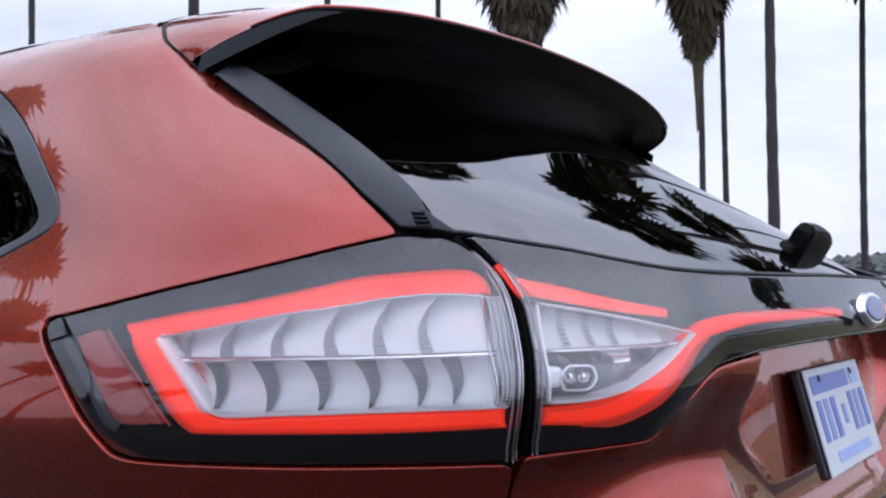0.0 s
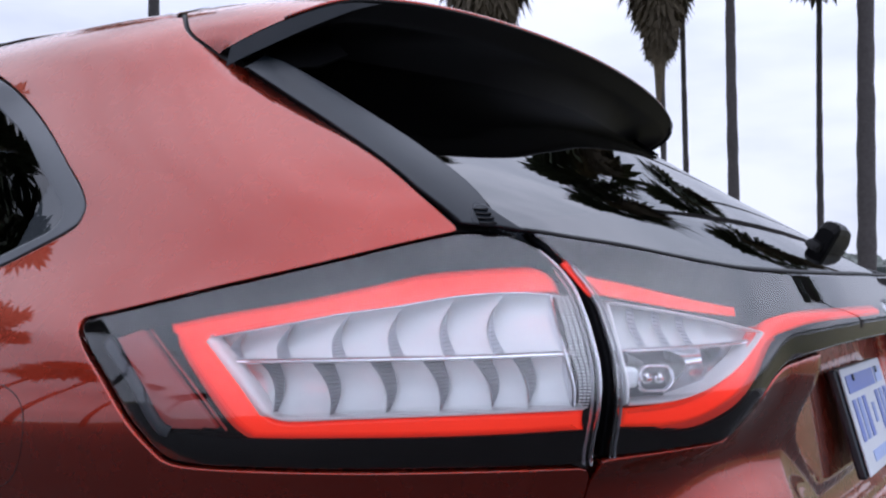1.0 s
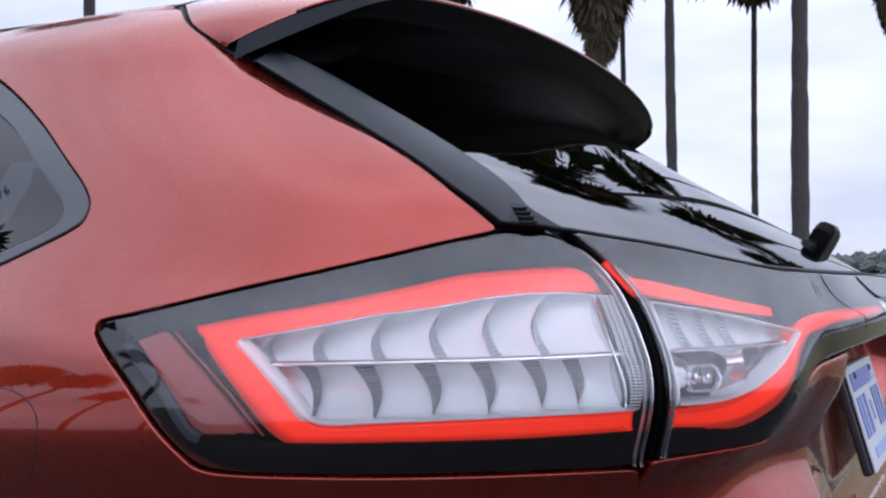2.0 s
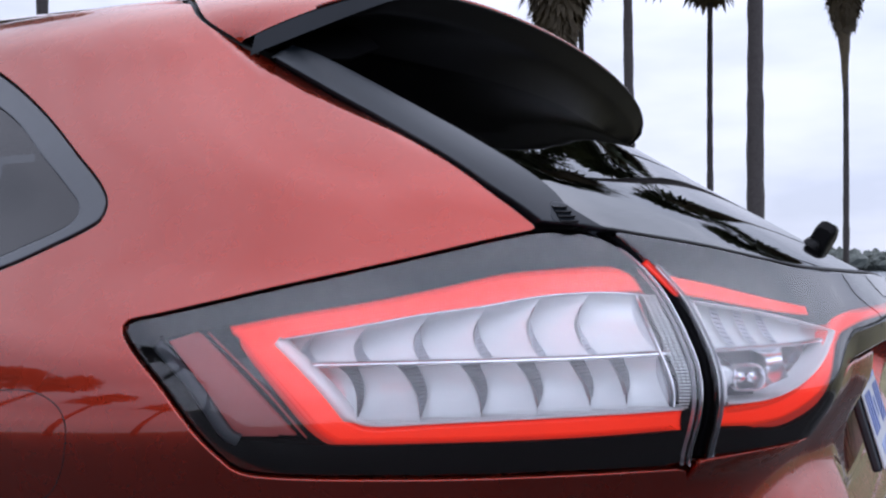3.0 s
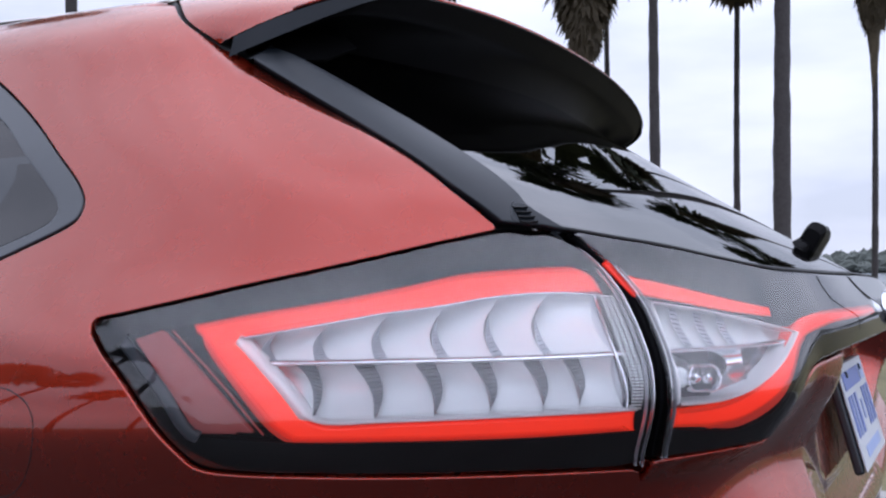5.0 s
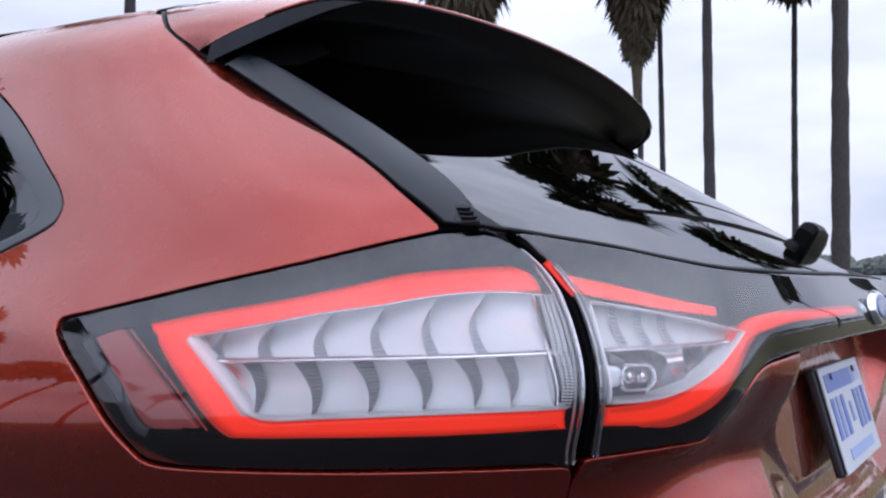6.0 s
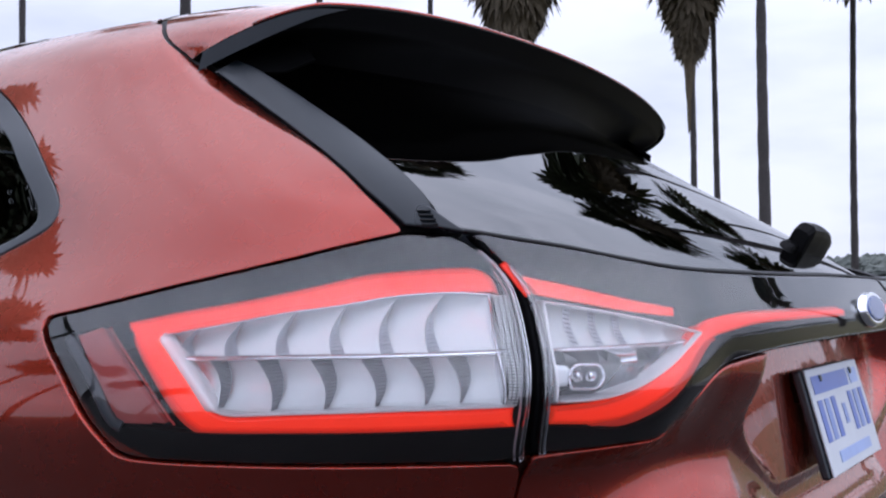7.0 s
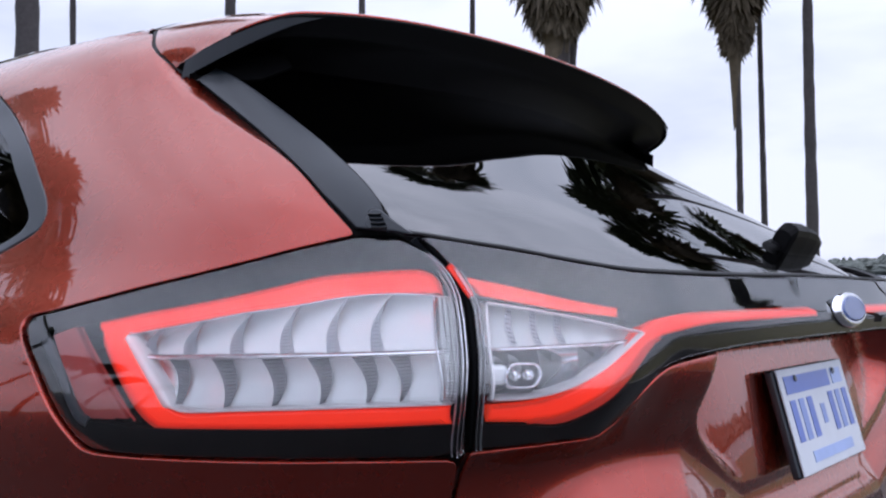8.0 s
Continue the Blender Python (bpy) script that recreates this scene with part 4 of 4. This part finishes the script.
badge = tagged(new("badge"), "oval chrome and blue badge, plain")
badge.parent = car
badge.matrix_local = Matrix.Translation((0.545, 0.0, 1.087)) @ pose(0, 0, 0, 0, -12, 0)
for nm, mat, ry, rz, d, x in (("badge_rim", CHROME, 0.076, 0.029, 0.010, 0.0), ("badge_face", BLUE, 0.066, 0.0225, 0.008, 0.003)):
    bm = bmesh.new()
    bmesh.ops.create_cone(bm, cap_ends=True, segments=48, radius1=1.0, radius2=0.86, depth=1.0, matrix=pose(0, 0, 0, 0, 90, 0))
    bmesh.ops.scale(bm, vec=(d, ry, rz), verts=bm.verts)
    bmesh.ops.bevel(bm, geom=bm.edges[:], offset=0.003, segments=2, affect="EDGES", profile=0.5)
    bmesh.ops.translate(bm, vec=(x, 0, 0), verts=bm.verts)
    part(nm, bm, mat, badge)

wiper = tagged(new("rear_wiper"), "black rear window wiper arm and pivot cap")
wiper.parent = car
wiper.matrix_local = Matrix.Translation((0.388, 0.065, 1.177))


def fairing(along, rise, drop):
    """A rounded block that stands out from the glass; along: (y, thickness, height) from its near to its far end."""
    out, down = Vector((0.50, 0.0, 0.866)), Vector((0.84, 0.0, -0.485))
    corners = [(0.0, 0.0), (0.0, 0.80), (0.10, 0.94), (0.30, 1.0), (0.75, 1.0), (0.93, 0.93), (1.0, 0.78), (1.0, 0.0)]
    bm = bmesh.new()
    rows = []
    for y, thick, high in along:
        rows.append([bm.verts.new(Vector((-0.05 * y, y, 0)) + down * (thick * a - drop) + out * (high * b + rise)) for a, b in corners])
    k = len(corners)
    for p, q in zip(rows, rows[1:]):
        for i in range(k):
            bm.faces.new((p[i], p[(i + 1) % k], q[(i + 1) % k], q[i]))
    bm.faces.new(rows[0][::-1])
    bm.faces.new(rows[-1])
    bmesh.ops.recalc_face_normals(bm, faces=bm.faces)
    bmesh.ops.bevel(bm, geom=[e for e in bm.edges if e.calc_length() > 0.02 and len(e.link_faces) == 2 and e.calc_face_angle() > 0.9], offset=0.004, segments=2, affect="EDGES", profile=0.5)
    return bm


part("arm_cover", fairing([(0.0, 0.030, 0.050), (0.012, 0.034, 0.064), (0.08, 0.034, 0.066), (0.15, 0.032, 0.060), (0.215, 0.026, 0.046)], 0.0, 0.0), BLADE, wiper, "black plastic wiper arm cover")
part("pivot_base", fairing([(-0.030, 0.020, 0.018), (-0.018, 0.026, 0.028), (0.010, 0.028, 0.034)], -0.004, 0.004), BLADE, wiper, "black pivot stub")

back = wiper.matrix_local.inverted()
lift = Vector((0.010, 0, 0.006))
tube("arm", [back @ (glass_at(0.56 + 0.22 * t, 0.10 - 0.03 * t) + lift * 1.6) for t in (0, 0.2, 0.4, 0.6, 0.8, 1.0)], 0.0045, SATIN, wiper, "slim black wiper arm")
tube("blade", [back @ (glass_at(0.58 + 0.26 * t, 0.055) + lift * 0.6) for t in (0, 0.2, 0.4, 0.6, 0.8, 1.0)], 0.004, RUBBER, wiper, "black rubber blade")

# fuel door: rounded lid with a shut line
fd = [(1.60, 0.890), (1.60, 0.996), (1.525, 1.000), (1.473, 1.002), (1.440, 0.995), (1.415, 0.982), (1.400, 0.962), (1.398, 0.92), (1.42, 0.89)]
strip("fuel_door_line", polyline(fd, closed=True) + [np.array(fd[0])], 0.0018, RUBBER, car, "dark shut line of the fuel door", off=-0.0012, high=0.0016)

# the rest of the body: doors, nose, floor and wheels
def side_shell(side):
    def low(u, v):
        z = 0.30 + 0.40 * v
        s = 0.02 + 4.30 * u
        p = skin(side * s, 0.70, -0.06 * (1 - v) ** 2)
        return Vector((p.x, p.y, z))

    def door(u, v):
        z = 0.70 + 0.42 * v
        return skin(side * (2.362 + 1.95 * u), z, 0)

    def glassy(u, v):
        z = 1.12 + 0.425 * v
        p = skin(side * (2.362 + 1.95 * u - 0.75 * u * v), z, 0)
        return p

    grid_mesh("sill_panel", low, 60, 8, PAINT, car, "ruby red lower body side")
    grid_mesh("door", door, 30, 24, PAINT, car, "ruby red doors")
    grid_mesh("door_glass", glassy, 30, 16, BLACK, car, "dark door windows")


side_shell(1)
side_shell(-1)


def nose(u, v):
    """Bonnet and front end."""
    y = 0.95 * (-1 + 2 * u)
    e = abs(2 * u - 1)
    x = -3.10 - 0.98 * min(1, v * 1.6) * (1 - 0.12 * e ** 3)
    z = 1.12 - 0.06 * v * 1.2 - 0.10 * e ** 4 if v < 0.625 else 0.98 - 0.65 * (v - 0.625) / 0.375
    return Vector((x, y, z))


grid_mesh("bonnet", nose, 30, 30, PAINT, car, "ruby red bonnet and nose")
grid_mesh("windscreen", lambda u, v: Vector((-2.48 - 0.65 * v, (0.62 + 0.14 * v) * (-1 + 2 * u), 1.60 - 0.48 * v)), 12, 12, BLACK, car, "dark windscreen")
part("floor_pan", rounded_box(3.6, 1.7, 0.12, 0.03, pose(-1.75, 0, 0.33)), RUBBER, car)
for x in (-0.62, -3.45):
    for y in (-0.84, 0.84):
        wheel = tagged(new("wheel"), "alloy wheel with black tyre")
        wheel.parent = car
        wheel.matrix_local = pose(x, y, 0.36 + y * math.tan(radians(1.0)))
        bm = bmesh.new()
        prof = [(0.24, -0.11), (0.33, -0.12), (0.355, -0.08), (0.36, 0.0), (0.355, 0.08), (0.33, 0.12), (0.24, 0.11)]
        rows = [[bm.verts.new((r * math.cos(a * math.pi / 24), w, r * math.sin(a * math.pi / 24))) for r, w in prof] for a in range(48)]
        for i in range(48):
            for j in range(len(prof) - 1):
                bm.faces.new((rows[i][j], rows[i][j + 1], rows[(i + 1) % 48][j + 1], rows[(i + 1) % 48][j]))
        part("tyre", bm, TYRE, wheel)
        bm = bmesh.new()
        bmesh.ops.create_cone(bm, cap_ends=True, segments=32, radius1=0.25, radius2=0.24, depth=0.16, matrix=pose(0, 0, 0, 90, 0, 0))
        part("rim", bm, ALLOY, wheel)

# ---- ground, water, far shore ----
def ground_material(name, c0, c1, scale, rough, bump):
    m, n, l, b = nodes_of(name)
    co = n.new("ShaderNodeTexCoord")
    a, f, r = n.new("ShaderNodeTexNoise"), n.new("ShaderNodeTexNoise"), n.new("ShaderNodeValToRGB")
    a.inputs["Scale"].default_value, f.inputs["Scale"].default_value = scale * 0.04, scale
    a.inputs["Detail"].default_value, f.inputs["Detail"].default_value = 6, 8
    l.new(co.outputs["Object"], a.inputs["Vector"])
    l.new(co.outputs["Object"], f.inputs["Vector"])
    ad = n.new("ShaderNodeMath")
    ad.operation = "MULTIPLY_ADD"
    ad.inputs[1].default_value = 0.5
    l.new(a.outputs["Fac"], ad.inputs[0])
    h = n.new("ShaderNodeMath")
    h.operation = "MULTIPLY"
    h.inputs[1].default_value = 0.5
    l.new(f.outputs["Fac"], h.inputs[0])
    l.new(h.outputs[0], ad.inputs[2])
    r.color_ramp.elements[0].position, r.color_ramp.elements[0].color = 0.35, (*c0, 1)
    r.color_ramp.elements[1].position, r.color_ramp.elements[1].color = 0.65, (*c1, 1)
    l.new(ad.outputs[0], r.inputs["Fac"])
    l.new(r.outputs[0], b.inputs["Base Color"])
    b.inputs["Roughness"].default_value = rough
    bp = n.new("ShaderNodeBump")
    bp.inputs["Strength"].default_value = bump
    bp.inputs["Distance"].default_value = 0.01
    l.new(f.outputs["Fac"], bp.inputs["Height"])
    l.new(bp.outputs[0], b.inputs["Normal"])
    return m


ASPHALT = ground_material("asphalt", (0.016, 0.0155, 0.0155), (0.036, 0.035, 0.034), 60, 0.9, 0.5)
GRASS = ground_material("lawn", (0.080, 0.076, 0.028), (0.165, 0.140, 0.066), 12, 0.9, 0.6)
WATER = ground_material("bay_water", (0.16, 0.19, 0.22), (0.22, 0.25, 0.28), 0.6, 0.12, 0.05)
SHORE = ground_material("far_trees", (0.050, 0.062, 0.055), (0.13, 0.14, 0.125), 0.6, 0.9, 0.3)
CONCRETE = ground_material("kerb_concrete", (0.22, 0.21, 0.20), (0.34, 0.33, 0.31), 20, 0.9, 0.4)

ground = grid_mesh("ground", lambda u, v: Vector((-3000 + 6000 * u, -3000 + 6000 * v, -0.30)), 4, 4, GRASS, None)
tagged(ground, "dry yellow-green land out to the horizon", "ground", kind="structure")
road = part("road", rounded_box(160, 63.1, 0.30, 0.0, pose(0, -28.45, -0.15)), ASPHALT, None)
tagged(road, "dark asphalt car park under the car", "road", kind="structure")
kerb = part("kerb", rounded_box(120, 0.16, 0.42, 0.02, pose(0, 3.18, -0.09)), CONCRETE, None)
tagged(kerb, "pale concrete kerb along the lawn", "kerb", kind="structure")
lawn = grid_mesh("lawn", lambda u, v: Vector((-120 + 240 * u, 3.26 + 56 * v, 0.08 - 0.30 * v ** 2 + 0.05 * noise.noise(Vector((u * 60, v * 14, 0))))), 120, 40, GRASS, None)
tagged(lawn, "dry yellow-green lawn between car park and water", "lawn", kind="structure")
water = grid_mesh("water", lambda u, v: Vector((-1500 + 3000 * u, 58 + 700 * v, -0.20)), 4, 4, WATER, None)
tagged(water, "pale grey bay water", "water", kind="structure")

# far shore: a low bank with uneven tree tops
random.seed(5)
verts, faces = [], []
for i in range(2600):
    x = -1100 + 2200 * random.random()
    r = random.uniform(1.8, 5.5)
    h = random.uniform(3.5, 9.5) + 4.5 * noise.noise(Vector((x * 0.02, 0, 3)))
    y = 420 + random.uniform(-15, 30)
    b, k, levels = len(verts), 10, 5
    for j in range(levels + 1):
        e = math.pi * (-0.15 + 0.64 * j / levels)
        for a in range(k):
            rr = r * math.cos(e) * random.uniform(0.65, 1.3)
            verts.append((x + rr * math.cos(a * 2 * math.pi / k), y + rr * math.sin(a * 2 * math.pi / k), h * 0.35 + h * 0.62 * math.sin(e) * random.uniform(0.82, 1.15)))
    for j in range(levels):
        for a in range(k):
            faces.append((b + j * k + a, b + j * k + (a + 1) % k, b + (j + 1) * k + (a + 1) % k, b + (j + 1) * k + a))
    faces.append(tuple(b + levels * k + a for a in range(k)))
verts += [(-1200, 425, -0.5), (1200, 425, -0.5), (1200, 425, 4.5), (-1200, 425, 4.5)]
faces.append(tuple(range(len(verts) - 4, len(verts))))
shore = link("far_trees", verts, faces, SHORE, None, smooth=False)
tagged(shore, "low dark tree line on the far shore", "trees", kind="stuff")

# ---- palms ----
def fan_leaf(verts, faces, base, way, size, droop, rng):
    """One fan frond: a stalk and a spread of narrow drooping blades."""
    way = way.normalized()
    side = way.cross(Vector((0, 0, 1)))
    side = side.normalized() if side.length > 1e-3 else Vector((1, 0, 0))
    up = side.cross(way).normalized()
    stalk = size * 0.55
    hub = base + way * stalk + Vector((0, 0, -droop * stalk * 0.35))
    b = len(verts)
    w = 0.02
    verts += [base - side * w, base + side * w, hub + side * w * 0.6, hub - side * w * 0.6]
    faces.append((b, b + 1, b + 2, b + 3))
    n = 15
    for i in range(n):
        a = radians(-105 + 210 * i / (n - 1)) + rng.uniform(-0.06, 0.06)
        d = (way * math.cos(a) + side * math.sin(a) + up * rng.uniform(-0.1, 0.25)).normalized()
        ln = size * rng.uniform(0.55, 0.75) * (0.75 + 0.25 * math.cos(a))
        t = d.cross(up)
        t = t.normalized() if t.length > 1e-3 else side
        mid = hub + d * ln * 0.66 + Vector((0, 0, -droop * ln * 0.18))
        tip = hub + d * ln + Vector((0, 0, -droop * ln * 0.45))
        ww = ln * 0.085
        b = len(verts)
        verts += [hub - t * ww * 0.4, hub + t * ww * 0.4, mid + t * ww, mid - t * ww, tip]
        faces += [(b, b + 1, b + 2, b + 3), (b + 3, b + 2, b + 4)]


def palm(height, radius, skirt, seed, crown=1.5, lean=0.0, width=1.0):
    """A fan palm: height of the crown's heart; skirt: how far the dead fronds hang below it."""
    rng = random.Random(seed)
    ob = tagged(new("palm_tree"), "tall fan palm with a grey trunk and hanging dry skirt", "palm tree", group="palms by the water")
    n, rings = 14, 40
    verts, faces = [], []
    for j in range(rings + 1):
        t = j / rings
        r = radius * (1.25 - 0.45 * t + 0.5 * max(0, 0.04 - t) / 0.04 * 0.6) * (1 + 0.05 * math.sin(j * 2.1)) * (1 + rng.uniform(-0.03, 0.03))
        for i in range(n):
            a = i * 2 * math.pi / n
            rr = r * (1 + rng.uniform(-0.04, 0.04))
            verts.append((rr * math.cos(a) + lean * t * t + 0.05 * math.sin(3 * t + seed), rr * math.sin(a), -0.4 + (height + 0.4) * t))
    for j in range(rings):
        for i in range(n):
            faces.append((j * n + i, j * n + (i + 1) % n, (j + 1) * n + (i + 1) % n, (j + 1) * n + i))
    link("trunk", verts, faces, BARK, ob, "grey-brown ringed trunk")
    top = Vector((lean + 0.05 * math.sin(3 + seed), 0, height))
    verts, faces = [], []
    for i in range(46):
        a, e = rng.uniform(0, 2 * math.pi), radians(rng.uniform(-25, 75))
        d = Vector((math.cos(a) * math.cos(e), math.sin(a) * math.cos(e), math.sin(e)))
        fan_leaf(verts, faces, top + Vector((0, 0, rng.uniform(-0.1, 0.35))), d, crown * rng.uniform(0.8, 1.1), 1.0 - 0.5 * e, rng)
    link("crown", verts, faces, LEAF, ob, "dark green fan fronds", smooth=False)
    verts, faces = [], []
    k, levels = 18, 16
    for j in range(levels + 1):
        t = j / levels
        for i in range(k):
            r = (radius * 0.84 + 0.07 * min(1.0, t * 3) + 0.52 * crown * width * 0.58 * t ** 3.0) * (1 + min(1.0, t * 2) * rng.uniform(-0.2, 0.2))
            verts.append(top + Vector((r * math.cos(i * 2 * math.pi / k), r * math.sin(i * 2 * math.pi / k), -skirt * 0.98 * (1 - t) + rng.uniform(-0.06, 0.06))))
    for j in range(levels):
        for i in range(k):
            faces.append((j * k + i, j * k + (i + 1) % k, (j + 1) * k + (i + 1) % k, (j + 1) * k + i))
    for i in range(int(90 * max(0.6, skirt))):
        a, t = rng.uniform(0, 2 * math.pi), rng.random() ** 0.8
        p = top + Vector((math.cos(a) * radius, math.sin(a) * radius, -skirt * t * 0.52))
        out = (0.55 - 0.42 * t) * width * rng.uniform(0.6, 1.2)
        d = Vector((math.cos(a) * out, math.sin(a) * out, -1.0))
        fan_leaf(verts, faces, p, d, crown * 0.52 * (1.1 - 0.60 * t) * width * rng.uniform(0.8, 1.15), 0.7, rng)
    link("skirt", verts, faces, DEADLEAF, ob, "brown hanging dead fronds", smooth=False)
    return ob


def put_palm(bearing, distance, height, radius, skirt, seed, crown=1.5, lean=0.0, width=1.0, spin=0.0):
    b = radians(bearing)
    ob = palm(height, radius, skirt, seed, crown, lean, width)
    ob.matrix_world = pose(0.876 - distance * math.sin(b), -1.528 + distance * math.cos(b), -0.1, 0, 0, spin)
    return ob


# beyond the car, along the lawn
put_palm(62.2, 21, 14.5, 0.22, 2.5, 1)
put_palm(59.8, 27, 15.5, 0.080, 2.5, 2)
put_palm(51.0, 24, 11.0, 0.14, 3.0, 3, crown=1.5)
put_palm(43.2, 24, 15.0, 0.080, 2.5, 4)
put_palm(36.6, 26, 15.0, 0.075, 2.5, 5)
put_palm(31.5, 23, 10.2, 0.30, 4.7, 6, crown=1.9, width=1.3)
put_palm(21.1, 24, 10.2, 0.070, 5.6, 7, crown=1.9, width=1.2)
put_palm(19.75, 25, 10.8, 0.068, 2.6, 8, crown=1.5)
put_palm(17.05, 21, 10.9, 0.105, 1.5, 9, crown=1.75)
put_palm(12.3, 26, 9.7, 0.078, 1.4, 10, crown=1.7)
put_palm(10.0, 20, 12.0, 0.150, 1.7, 11, crown=1.9)
put_palm(5.2, 24, 9.5, 0.062, 4.2, 12, crown=1.6)
put_palm(31.3, 26, 21.0, 0.14, 2.6, 31, crown=2.4, lean=2.1, spin=31)
# beside and behind the car park
put_palm(-1.5, 24, 9.2, 0.09, 1.8, 21, crown=1.6)
put_palm(-12.0, 23, 9.6, 0.12, 1.8, 22, crown=1.6)
put_palm(100.0, 18, 10.9, 0.16, 1.5, 24, crown=1.4)
put_palm(106.5, 19, 11.0, 0.16, 1.5, 25, crown=1.4)
put_palm(121.0, 19, 9.8, 0.16, 1.6, 26, crown=1.5)
put_palm(128.0, 20, 10.8, 0.16, 1.6, 27, crown=1.5)
put_palm(137.0, 24, 10.0, 0.16, 1.6, 28, crown=1.5)
put_palm(146.0, 26, 9.0, 0.16, 1.6, 29, crown=1.5)
